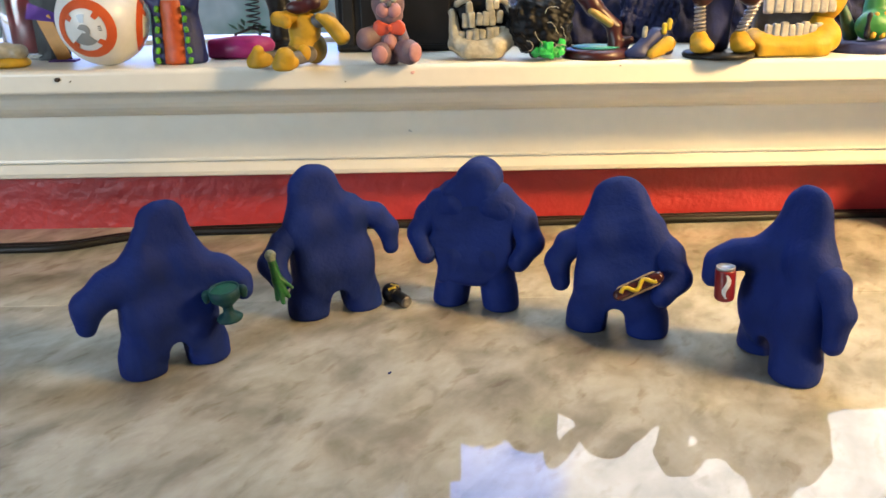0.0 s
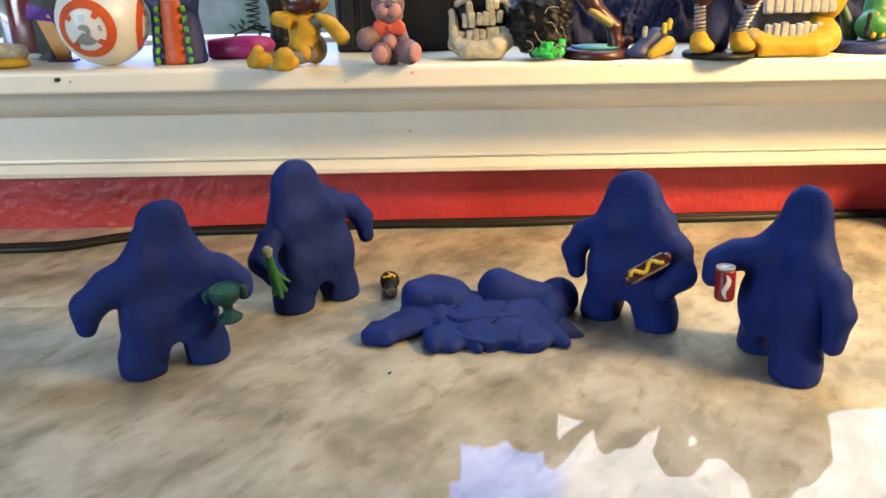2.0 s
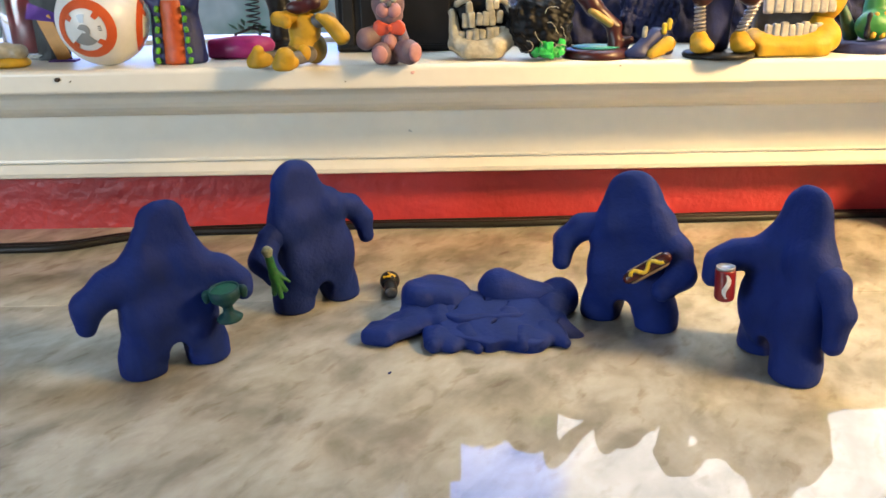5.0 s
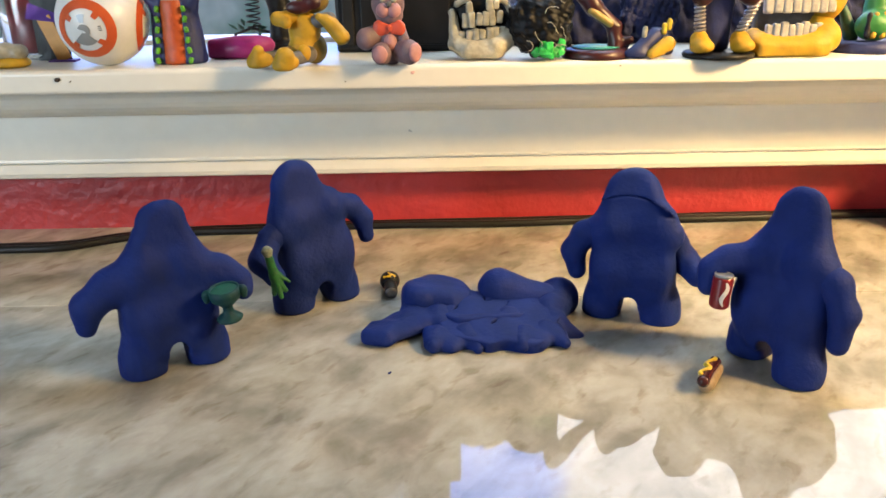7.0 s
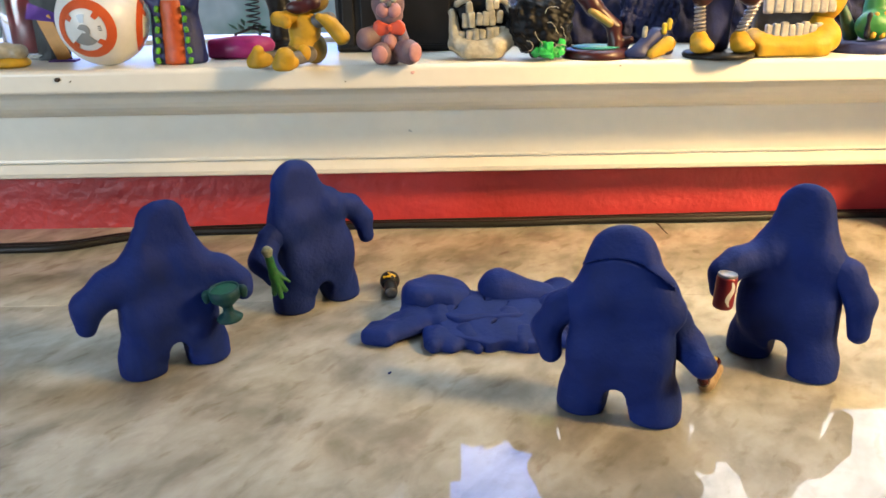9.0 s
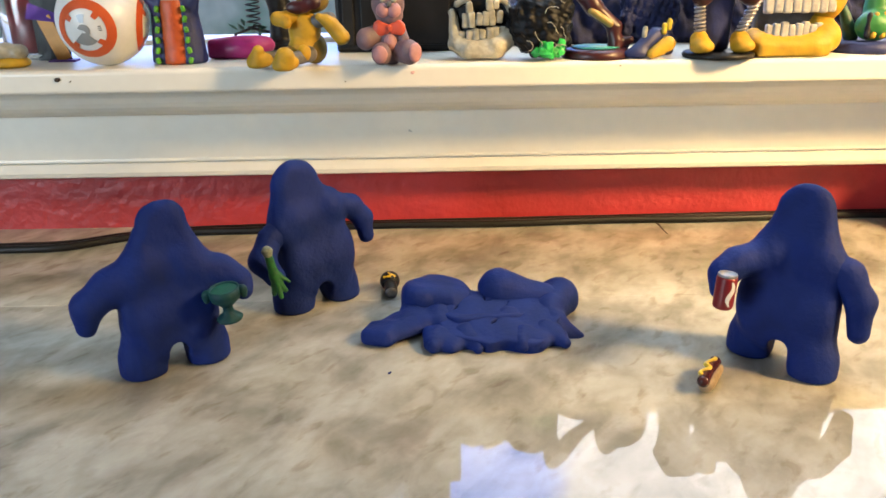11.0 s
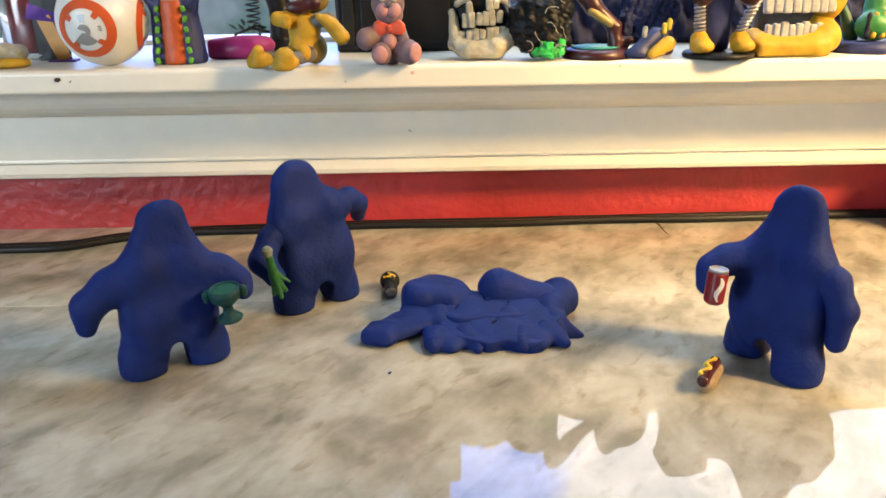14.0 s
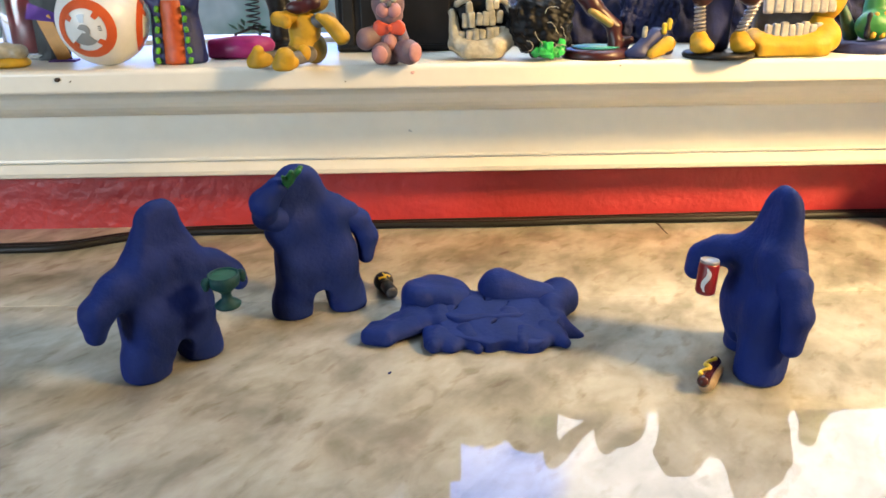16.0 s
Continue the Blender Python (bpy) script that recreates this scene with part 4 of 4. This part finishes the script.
    toy(g, "jaw", [cone((-3.2, -1.3, 1.4), (-2.9, -2.1, 0.9), 0.7, 0.85), cone((-2.9, -2.1, 0.85), (1.0, -2.6, 0.8), 0.85, 0.85), cone((1.0, -2.6, 0.8), (2.1, -2.0, 1.3), 0.85, 1.15), cone((2.0, -1.7, 1.6), (2.3, -0.6, 2.4), 1.15, 0.9), cone((-2.5, 0.4, 0.9), (2.2, 0.4, 0.9), 0.9, 1.0), brick((-0.6, -2.5, 0.55), (2.7, 0.75, 0.55), 0.25)], YELLOW, k=0.5, lumps=0.035, lump_size=1.2, floor=0.0)
    toy(g, "mouth_inside", [brick((-0.2, -0.9, 1.0), (2.6, 1.2, 0.5), 0.3), brick((-0.3, -0.2, 2.6), (2.6, 0.5, 1.6), 0.3)], GREY, "dark inner mouth")
    for i in range(8):
        toy(g, "lower_tooth", [brick((-2.45 + 0.55 * i, -2.3 - 0.25 * math.sin(i * 0.45), 1.55 + 0.1 * (i % 3)), (0.27, 0.26, 0.85), 0.12, (0, 3 - 4 * (i % 2), 0))], TOOTH, res=0.08, lumps=0.03, seed=i)
    for i in range(8):
        toy(g, "upper_tooth", [brick((-2.6 + 0.68 * i, -2.2 - 0.2 * math.sin(i * 0.45), 4.35 + 0.06 * (i % 2)), (0.345, 0.3, 1.15), 0.14)], TOOTH, res=0.09, lumps=0.03, seed=20 + i)
    toy(g, "cheek", [ball((2.4, -1.2, 4.3), (1.3, 1.3, 1.6)), cone((2.4, -0.8, 3), (2.2, -0.6, 2.2), 0.8, 0.7)], YELLOW)
    toy(g, "ear", [cone((3.4, -0.8, 4.6), (3.9, -1.0, 4.4), 0.35, 0.25), cone((3.4, -0.7, 5.2), (4.0, -0.8, 5.4), 0.3, 0.2)], PINKP, "pink curled ear")
    toy(g, "upper_head", [ball((1.8, 0.3, 6.6), (2.5, 2.0, 2.7)), cone((0, 1.2, 1), (0, 1.2, 6), 2.0, 2.2, 0.5)], YELLOW, lumps=0.07, floor=0.0)


def green_toy():
    g = on_sill("green_toy_on_base", "green and yellow toy on a dark blue base", "toy figure", 0.3454, 0.6660)
    part("base", lathe_bm([(0.034, 0), (0.035, 0.003), (0.034, 0.008), (0.0001, 0.0085)], 44), NAVY, g, "dark blue base")
    toy(g, "foot", [ball((0, -1.2, 2.0), (1.5, 1.2, 1.2)), cone((0.3, -0.5, 2.4), (0.6, 0, 5.5), 1.0, 0.9)], mat("green_toy_clay", (0.02, 0.16, 0.03), 0.5, 0.15), floor=0.8)
    for i, (x, m) in enumerate(((-0.5, YELLOW), (-1.0, BLACK), (0.2, YELLOW))):
        toy(g, "band", [cone((x, -2.1, 1.3), (x + 0.2, -1.8, 2.9), 0.24, 0.22)], m, "painted band")
    toy(g, "tail", [cone((-1.2, 0, 1.2), (-2.2, 0.2, 3.6), 0.6, 0.3)], LEAF)


def shoe_toy():
    g = on_sill("white_clay_shoe", "white clay shoe with a yellow sole", "clay shoe", -0.3368, 0.6460)
    toy(g, "upper", [ball((-0.6, 0, 1.15), (1.5, 1.0, 0.75)), ball((0.6, 0, 1.2), (0.6, 0.9, 0.6)), ball((-0.4, -0.3, 1.35), (0.6, 0.9, 0.6))], BONE, floor=0.5)
    toy(g, "sole", [ball((-0.4, 0, 0.4), (1.75, 1.25, 0.6))], YELLOW, "yellow sole", floor=0.0)


def jar():
    g = on_sill("glass_jar", "clear glass jar with a dark red filling", "jar", -0.3463, 0.7100)
    j = part("glass", lathe_bm([(0.022, 0.001), (0.0255, 0.003), (0.026, 0.010), (0.026, 0.055), (0.022, 0.068), (0.022, 0.075), (0.0205, 0.075), (0.0205, 0.068), (0.0243, 0.054), (0.0243, 0.010), (0.021, 0.004)], 40), CLEAR, g)
    j.visible_shadow = False
    part("filling", lathe_bm([(0.018, 0.005), (0.0195, 0.012), (0.0195, 0.050), (0.0001, 0.051)], 36), WINE, g, "dark red filling")


def card():
    g = on_sill("folded_card", "folded purple and orange card leaning on the sill", "card", -0.3227, 0.6880)
    a = part("orange_flap", box_bm(-0.006, 0.006, -0.0006, 0.0006, 0, 0.038, 0.0004), AMBER, g, "orange yellow flap")
    a.matrix_basis = pose(0.010, -0.004, 0.001, -8, -24, 0)
    b = part("purple_flap", box_bm(-0.012, 0.012, -0.0006, 0.0006, 0, 0.018, 0.0004), PURPLE, g, "purple flap")
    b.matrix_basis = pose(-0.006, -0.002, 0.033, -35, 8, 10)
    c = part("purple_foot", box_bm(-0.011, 0.011, -0.006, 0.006, 0, 0.0015, 0.0004), PURPLE, g)
    c.matrix_basis = pose(0.009, -0.004, 0.0, 0, 0, 4)
    # black sheet, added to stand in for the dark glassy thing behind
    d = part("dark_back", box_bm(-0.016, 0.012, 0.004, 0.005, 0, 0.060, 0.0004), BLACK, g, "added black sheet in place of the dark background")


def pink_tray():
    g = on_sill("pink_tray", "glossy hot pink oval plastic tray", "tray", -0.1660, 0.6900)
    toy(g, "tray", [ball((0, 0, 0.8), (2.8, 1.7, 1.2), (0, -5, 0)), ball((0.2, 0.4, 2.35), (2.6, 1.2, 1.0), (0, -5, 0), "-"), brick((-1.5, -0.5, 0.8), (1.1, 0.9, 0.8), 0.4)], HOTPINK, floor=0.0, lumps=0.02)


def wire_plant():
    g = on_sill("wire_plant", "curled dark wire with small green leaves", "wire plant", -0.1672, 0.7400)
    pts = [Vector((0.006 * math.cos(u * 9) + 0.002, 0.006 * math.sin(u * 9), 0.018 + 0.007 * u)) for u in np.linspace(0, 7, 110)]
    part("coil", tube_bm(pts, 0.0008, 6), WIRE, g)
    part("stem", tube_bm([(-0.02, 0, 0.002), (-0.015, 0, 0.015), (0, 0, 0.02), (0.018, 0, 0.016)], 0.0014, 6), WIRE, g)
    rng = random.Random(8)
    for i in range(16):
        a, r = rng.uniform(0, 6.28), rng.uniform(0.004, 0.02)
        bm = bmesh.new()
        w, l = rng.uniform(0.0015, 0.003), rng.uniform(0.007, 0.012)
        vs = [bm.verts.new(p) for p in ((0, 0, 0), (l * 0.5, w, 0.0012), (l, 0, 0), (l * 0.5, -w, 0.0012), (l * 0.5, 0, -0.0008))]
        for f in ((0, 1, 4), (1, 2, 4), (2, 3, 4), (3, 0, 4), (0, 3, 2, 1)):
            bm.faces.new([vs[k] for k in f])
        ob = part("leaf", bm, LEAF, g)
        ob.matrix_basis = pose(r * math.cos(a), r * 0.4 * math.sin(a), 0.014 + rng.uniform(0, 0.008), rng.uniform(-40, 40), rng.uniform(-50, 20), math.degrees(a))


def dark_boot():
    g = on_sill("black_statuette", "glossy black statuette standing behind the toys", "statuette", -0.1397, 0.7300)
    toy(g, "statuette", [cone((0, 0, 0.4), (0.1, 0, 3.4), 1.1, 0.9), ball((0.2, -0.4, 0.5), (1.4, 1.3, 0.6)), cone((0.1, 0, 3.4), (-0.4, 0, 6.5), 0.95, 1.2), ball((0.6, 0, 1.8), (0.9, 0.8, 1.2))], BLACK, lumps=0.06, floor=0.0)


def black_box():
    g = on_sill("black_box", "tall black plastic box standing on the window board", "box", -0.0369, 0.7400)
    part("case", box_bm(-0.052, 0.052, -0.028, 0.030, 0, 0.135, 0.003), BLACK, g)
    part("front_panel", box_bm(-0.030, 0.046, -0.0305, -0.0275, 0.006, 0.129, 0.001), BLACK, g, "glossy black front")
    part("side_strip", box_bm(-0.046, -0.036, -0.0305, -0.0275, 0.006, 0.129, 0.001), RUBBER, g)


def navy_backing():
    # wavy strip, added for the dark background; it also shades the sill top
    g = on_sill("navy_backing", "added dark navy strip that darkens the gaps behind the toys", "cloth", 0.208, 0.748)
    bm, cols = bmesh.new(), []
    for i in range(121):
        x = -0.21 + 0.42 * i / 120
        top = 0.046 + 0.006 * math.sin(x * 61) + 0.004 * math.sin(x * 143 + 1)
        cols.append([[bm.verts.new((x, side * 0.0015 + 0.006 * math.sin(x * 190 + 9 * z) + 0.002 * math.sin(x * 470), z * top)) for z in np.linspace(0, 1, 8)] for side in (-1, 1)])
    for a, b in zip(cols, cols[1:]):
        for k in range(7):
            bm.faces.new((a[0][k], b[0][k], b[0][k + 1], a[0][k + 1]))
            bm.faces.new((a[1][k + 1], b[1][k + 1], b[1][k], a[1][k]))
        bm.faces.new((a[0][7], b[0][7], b[1][7], a[1][7]))
        bm.faces.new((a[1][0], b[1][0], b[0][0], a[0][0]))
    for c in (cols[0], cols[-1]):
        bm.faces.new([*c[0], *c[1][::-1]])
    part("cloth", bm, ROYAL, g)


def marks():
    for x, y, z, r, m in ((-0.2935, 0.6212, 0.1490, 0.0022, STAIN), (-0.2838, 0.6214, 0.1475, 0.0005, STAIN), (-0.073, 0.6214, 0.1440, 0.0005, STAIN), (0.138, 0.6214, 0.1525, 0.0006, STAIN), (-0.021, 0.6214, 0.1500, 0.0016, PINKSTAIN)):
        ob = lump("paint_chip", [ball((0, 0, 0), (r * 100, 0.06, r * 80)), ball((r * 60, 0, r * 30), (r * 60, 0.05, r * 60))], m, None, at=pose(x, y, z), k=0.05, res=max(0.02, r * 25), lumps=0.02, lump_size=0.1, pad=0.1)
        tagged(ob, "small dark chip in the white paint" if m is STAIN else "faint pink stain on the white paint", "paint mark")
    ob = lump("clay_crumb", [cone((0, 0, 0.05), (0.12, 0.16, 0.05), 0.07, 0.05)], CLAY, None, at=pose(-0.0335, 0.4215, 0), k=0.05, res=0.03, lumps=0.01, pad=0.1)
    tagged(ob, "tiny crumb of blue clay on the table", "crumb")
    ob = lump("apron_scratch", [cone((0, 0, 0), (0.25, 0, -0.08), 0.035, 0.03), cone((0.02, 0, 0.1), (0, 0, -0.1), 0.03, 0.03)], DULLG, None, at=pose(-0.0275, 0.6838, 0.0925), k=0.03, res=0.02, lumps=0.0, pad=0.1)
    tagged(ob, "small grey scratch in the white apron paint", "paint mark")
    ob = part("wall_crack", tube_bm([(0.1940, 0.7060, 0.0003), (0.1960, 0.6990, 0.0003), (0.1975, 0.6900, 0.0003), (0.1972, 0.6780, 0.0003), (0.1985, 0.6650, 0.0002)], [0.0016, 0.0013, 0.0008, 0.0006, 0.0003], 5), STAIN)
    tagged(ob, "short dark crack in the table edge by the wall", "crack")


for make in (ball_toy, caped_toy, yellow_toy, bear_toy, jaw_toy, shaggy_toy, armour_leg, blue_lump, spring_toy, yellow_jaw, green_toy, shoe_toy, jar, card, pink_tray, wire_plant, dark_boot, black_box, navy_backing, marks):
    make()


# ---- what moves ----
def stepped(rows):
    """Stop motion: each pose holds until just before the next."""
    out, step = [(0.0, rows[0][1])], 1 / 30
    for (t, m), (_, before) in zip(rows[1:], rows):
        for u in (t - 2 * step, t - step):
            if u > out[-1][0] + step / 2:
                out.append((u, before))
        out.append((t, m))
        if t + step < 15.99:
            out.append((t + step, m))
    if out[-1][0] < 15.99:
        out.append((16.0, rows[-1][1]))
    return out


def half_turns(rows):
    """Held poses whose large turns go by way of a middle pose."""
    out = []
    for (t, m), (u, after) in zip(rows, rows[1:]):
        mid = m.lerp(after, 0.5)
        out += [(t, m)] if not out or out[-1][0] < t - 0.001 else []
        out += [(u - 0.066, m), (u - 0.033, mid), (u, after)]
    return out + [(16.0, rows[-1][1])]


def aim(pivot, tip, target, twist=0):
    """Turn an arm about its shoulder so that its tip points at target (centimetres)."""
    p, a, b = Vector(pivot), Vector(tip) - Vector(pivot), Vector(target) - Vector(pivot)
    q = a.rotation_difference(b).to_matrix().to_4x4()
    return Matrix.Translation(p * 0.01) @ Matrix.Rotation(radians(twist), 4, b.normalized()) @ q


def dog_at(x, y, rx, ry, rz):
    """The hot dog lying on the table, turned about its own middle."""
    return pose(x, y, 0.0054, rx, ry, rz) @ pose(0, 0, -0.0054)


def stand(x, y, yaw, z=0.0, rx=0, ry=0):
    return pose(x, y, z, rx, ry, yaw)


def swing(pivot, rx=0, ry=0, rz=0):
    return pose(pivot[0] * 0.01, pivot[1] * 0.01, pivot[2] * 0.01, rx, ry, rz)


def motions():
    # first figure: still, then turns at the very end
    one = [(0, stand(-0.1649, 0.4395, 31)), (15.95, stand(-0.1664, 0.4402, 51))]
    walk(fig_1, stepped(one))
    walk(the_goblet, stepped([(0, pose(-0.1265, 0.431, 0.0335, 4, -5, 12)), (15.95, pose(-0.1259, 0.428, 0.0435, 4, -4, 30))]))

    # second figure: steps back, waves an arm, at the end lifts the celery to its face
    two = [(0, stand(-0.0764, 0.5165, 23)), (1.55, stand(-0.080, 0.524, 35)), (1.65, stand(-0.0871, 0.5293, 60)), (1.75, stand(-0.0915, 0.5312, 38)),
           (15.35, stand(-0.089, 0.525, 28)), (15.55, stand(-0.0875, 0.5174, 20))]
    walk(fig_2, stepped(two))
    p = ARM_2B[0]
    walk(arms_2[1], stepped([(0, swing(p)), (13.9, swing(p, 40, -15, 0)), (14.75, swing(p, 18, -8, 0)), (14.95, swing(p)), (15.4, swing(p, 0, 14, 0))]))
    p, elbow, tip = ARM_2A[0], ARM_2A[1], ARM_2A[3]
    upper, fore = [(0, swing(p))], [(0, swing(np.array(elbow) - np.array(p)))]
    for t, bend, fist in ((15.25, (-3.4, -0.7, 6.0), (-1.9, -2.6, 6.2)), (15.35, (-3.3, -0.8, 7.4), (-2.2, -2.1, 9.5)), (15.45, (-3.3, -0.9, 7.4), (-1.1, -2.6, 8.9)), (15.55, (-3.3, -0.8, 7.5), (-2.5, -2.0, 9.8))):
        up = aim(p, elbow, bend)
        knee = up @ (0.01 * (Vector(elbow) - Vector(p)))
        turned = (Vector(tip) - Vector(elbow)).rotation_difference(0.01 * Vector(fist) - knee).to_matrix().to_4x4()
        upper.append((t, up))
        fore.append((t, up.inverted() @ Matrix.Translation(knee) @ turned))
    walk(arms_2[0], stepped(upper))
    walk(forearm_2, stepped(fore))
    grip = stand(-0.0764, 0.5165, 23).inverted() @ pose(-0.1092, 0.476, 0.0535, 0, -10, 0)
    stalk = [(t, m @ grip) for t, m in two[:4]]
    for t, leaf, way in ((15.25, (-0.0877, 0.485, 0.0594), (0.25, -0.9, -0.25)), (15.35, (-0.0960, 0.487, 0.0665), (-0.02, -0.5, -0.85)), (15.45, (-0.0815, 0.485, 0.0848), (0.42, -0.85, -0.25)), (15.55, (-0.0893, 0.482, 0.1118), (0.53, -0.47, 0.71))):
        d = Vector(way).normalized()
        stalk.append((t, Matrix.Translation(Vector(leaf) - 0.028 * d) @ d.to_track_quat("-Z", "Y").to_matrix().to_4x4()))
    rows = stepped(stalk[:4])[:-1]
    walk(the_celery, rows + half_turns(stalk[3:]))

    # third figure: shrugs, crumples and falls into a heap
    walk(fig_3, stepped([(0, stand(0.0229, 0.523, -18)), (0.95, stand(0.0225, 0.521, -12)), (1.25, stand(0.0225, 0.520, -14)), (1.6, stand(0.022, 0.523, -20)), (1.75, stand(0.014, 0.480, 0))]))
    heap = {"chest_a": (1.4, -0.35, 1.3, 90, -10, 90), "chest_b": (2.0, 1.8, 1.15, -90, 6, 90), "head": (-1.8, 2.5, 1.1, 90, 0, -80), "arm_a": (0.5, 1.4, 0.1, -90, 0, -85),
            "arm_b": (6.5, 0.5, 0.85, 90, 0, 215), "leg_a": (4.7, 2.5, 1.15, 0, -84, -4), "leg_b": (2.0, 0.6, 0.0, 90, 0, 90),
            "fold_a": (-0.9, -1.9, 0.4, 97, 0, 4), "fold_b": (4.4, -1.8, 0.45, 96, 0, 14), "fold_c": (-4.6, -0.7, 0.55, 94, -4, -34), "fold_d": (-2.6, 0.3, 0.85, 100, 0, -12)}
    for name, (ob, pv) in PIECES.items():
        x, y, z, rx, ry, rz = heap[name]
        rows = [(0, swing(pv))]
        if name == "head":
            rows += [(0.75, pose(-0.001, 0, 0.0785, 0, -6, 0)), (1.25, pose(0, -0.004, 0.075, 25, 10, 0)), (1.35, pose(0.000, -0.001, 0.067, 20, 60, 0)), (1.45, pose(-0.006, -0.001, 0.0585, 10, 88, 0)), (1.55, pose(-0.005, -0.004, 0.056, 20, 84, 0)), (1.65, pose(0.004, -0.012, 0.050, 90, 40, 0))]
        if name.startswith("arm"):
            sx = -1 if name == "arm_a" else 1
            rows += [(0.75, swing(pv, 0, -14 if sx > 0 else 0, 0)), (1.25, swing((pv[0], pv[1] - 0.3, pv[2] - 0.2))), (1.35, swing((pv[0], pv[1] - 0.4, pv[2] - 0.5))), (1.55, swing((pv[0], pv[1] - 0.8, pv[2] - 1.0), 20, 0, 0)),
                     (1.65, swing((pv[0] - (0.3 if sx < 0 else 0.6), pv[1] - 0.8, pv[2] - (0.9 if sx < 0 else 2.6)), 20, 10, 0))]
        if name.startswith(("chest", "fold")):
            rows += [(1.25, swing((pv[0], pv[1], pv[2] - 0.2))), (1.35, swing((pv[0], pv[1] - 0.2, pv[2] - 0.5), 6, 0, 0)), (1.55, swing((pv[0], pv[1] - 0.4, pv[2] - 0.9), 16, 0, 0)), (1.65, swing((pv[0] + 0.2, pv[1] - 0.6, pv[2] - 1.3), 24, 12, 0))]
        last = pose(x * 0.01, y * 0.01, z * 0.01, rx, ry, rz)
        rows += [(1.72, rows[-1][1].lerp(last, 0.5)), (1.75, last)]
        walk(ob, stepped(rows))

    # fourth figure: steps back, points, loses its hot dog, talks, walks off past the camera
    four = [(0, stand(0.1134, 0.4781, -18)), (1.65, stand(0.1132, 0.4804, -26)), (1.75, stand(0.1242, 0.491, -33)), (5.2, stand(0.127, 0.496, -30)), (6.0, stand(0.1280, 0.5003, -22, 0, 5)),
            (8.55, stand(0.126, 0.485, -20, 0, 4)), (8.65, stand(0.122, 0.468, -22)), (8.75, stand(0.112, 0.430, -22)), (8.85, stand(0.100, 0.395, -25)), (8.95, stand(0.0931, 0.3773, -22)), (9.15, stand(0.0926, 0.3403, -13)),
            (9.4, stand(0.090, 0.30, -16)), (9.6, stand(0.085, 0.25, -12)), (9.9, stand(0.08, 0.17, -12)), (10.3, stand(0.08, 0.05, -10)), (10.7, stand(0.08, -0.1, -10)), (11.1, stand(0.08, -0.25, -10))]
    walk(fig_4, stepped(four))
    p = ARM_4A[0]
    walk(arms_4[0], stepped([(0, swing(p)), (3.25, swing(p, 0, 12, 0)), (3.35, swing(p, -40, 20, 0)), (3.45, swing(p, -58, 22, 0)), (4.15, swing(p, -20, 12, 0)), (5.2, swing(p))]))
    p, tip = ARM_4B[0], ARM_4B[3]
    walk(arms_4[1], stepped([(0, swing(p)), (5.4, aim(p, tip, (3.8, -1.4, 3.4), -30)), (6.0, aim(p, tip, (4.7, -0.5, 3.0), -70))]))
    shut, agape = swing(HINGE_4), swing((HINGE_4[0], HINGE_4[1] - 0.05, HINGE_4[2] - 0.12), -18, 0, 0)
    talk = [(0, shut)]
    for a, b in ((6.85, 7.25), (7.85, 8.45), (8.75, 9.9)):
        talk += [(a, agape), (b, shut)]
    walk(head_4, stepped(talk))
    dog = [(0, pose(0.1183, 0.4496, 0.0418, 62, -26, 0)), (1.65, pose(0.1200, 0.4520, 0.0450, 62, -32, -4)), (1.75, pose(0.1273, 0.4606, 0.0490, 62, -34, -8))]
    drop = four[3][1] @ four[2][1].inverted() @ dog[-1][1]
    rows = [r for r in stepped(dog) if r[0] < 5] + [(5.1, dog[-1][1]), (5.3, drop), (5.5, drop), (5.62, pose(0.13, 0.425, 0.02, 110, -10, 8)), (5.75, dog_at(0.1298, 0.4156, 160, 0, 3)), (6.3, dog_at(0.1298, 0.4156, 160, 0, 3)), (6.3334, dog_at(0.1298, 0.4156, 160, 0, 3)),
           (6.3667, dog_at(0.140, 0.410, 110, 0, 25)), (6.4, dog_at(0.140, 0.410, 110, 0, 25)), (6.4334, dog_at(0.140, 0.410, 110, 0, 25)), (6.4667, dog_at(0.1515, 0.4035, -24, 0, 58)), (6.5, dog_at(0.1515, 0.4035, -24, 0, 58)), (16, dog_at(0.1515, 0.4035, -24, 0, 58))]
    walk(the_hot_dog, rows)

    # fifth figure
    five = [(0, stand(0.2, 0.4283, -65)), (5.6, stand(0.1962, 0.4243, -52)), (8.75, stand(0.2020, 0.429, -36)), (13.95, stand(0.196, 0.427, -50)), (14.05, stand(0.191, 0.4285, -67)), (14.15, stand(0.1862, 0.4304, -82))]
    walk(fig_5, stepped(five))
    walk(the_can, stepped([(0, pose(0.1630, 0.426, 0.0428, 0, -3, -10)), (5.6, pose(0.1595, 0.4245, 0.0388, 0, 4, 0)), (8.75, pose(0.1570, 0.4120, 0.0440, 0, 4, 12)), (13.95, pose(0.1530, 0.4160, 0.0455, 0, 4, 0)), (14.05, pose(0.1518, 0.4205, 0.0467, 0, 3, -12)), (14.15, pose(0.1508, 0.4245, 0.0478, 0, 3, -25))]))
    p = ARM_5B[0]
    walk(arms_5[0], stepped([(0, swing(p)), (8.75, swing(p, 0, -6, 0)), (12.05, swing(p, -58, -12, 0)), (13.15, swing(p, 0, -5, 0)), (13.95, swing(p))]))

    walk(the_torch, stepped([(0, pose(-0.0265, 0.5155, 0.0050, -86, 0, 36)), (1.6, pose(-0.0380, 0.5330, 0.0050, -84, 0, 6)), (15.45, pose(-0.0375, 0.5330, 0.0050, -84, 0, 22))]))


motions()
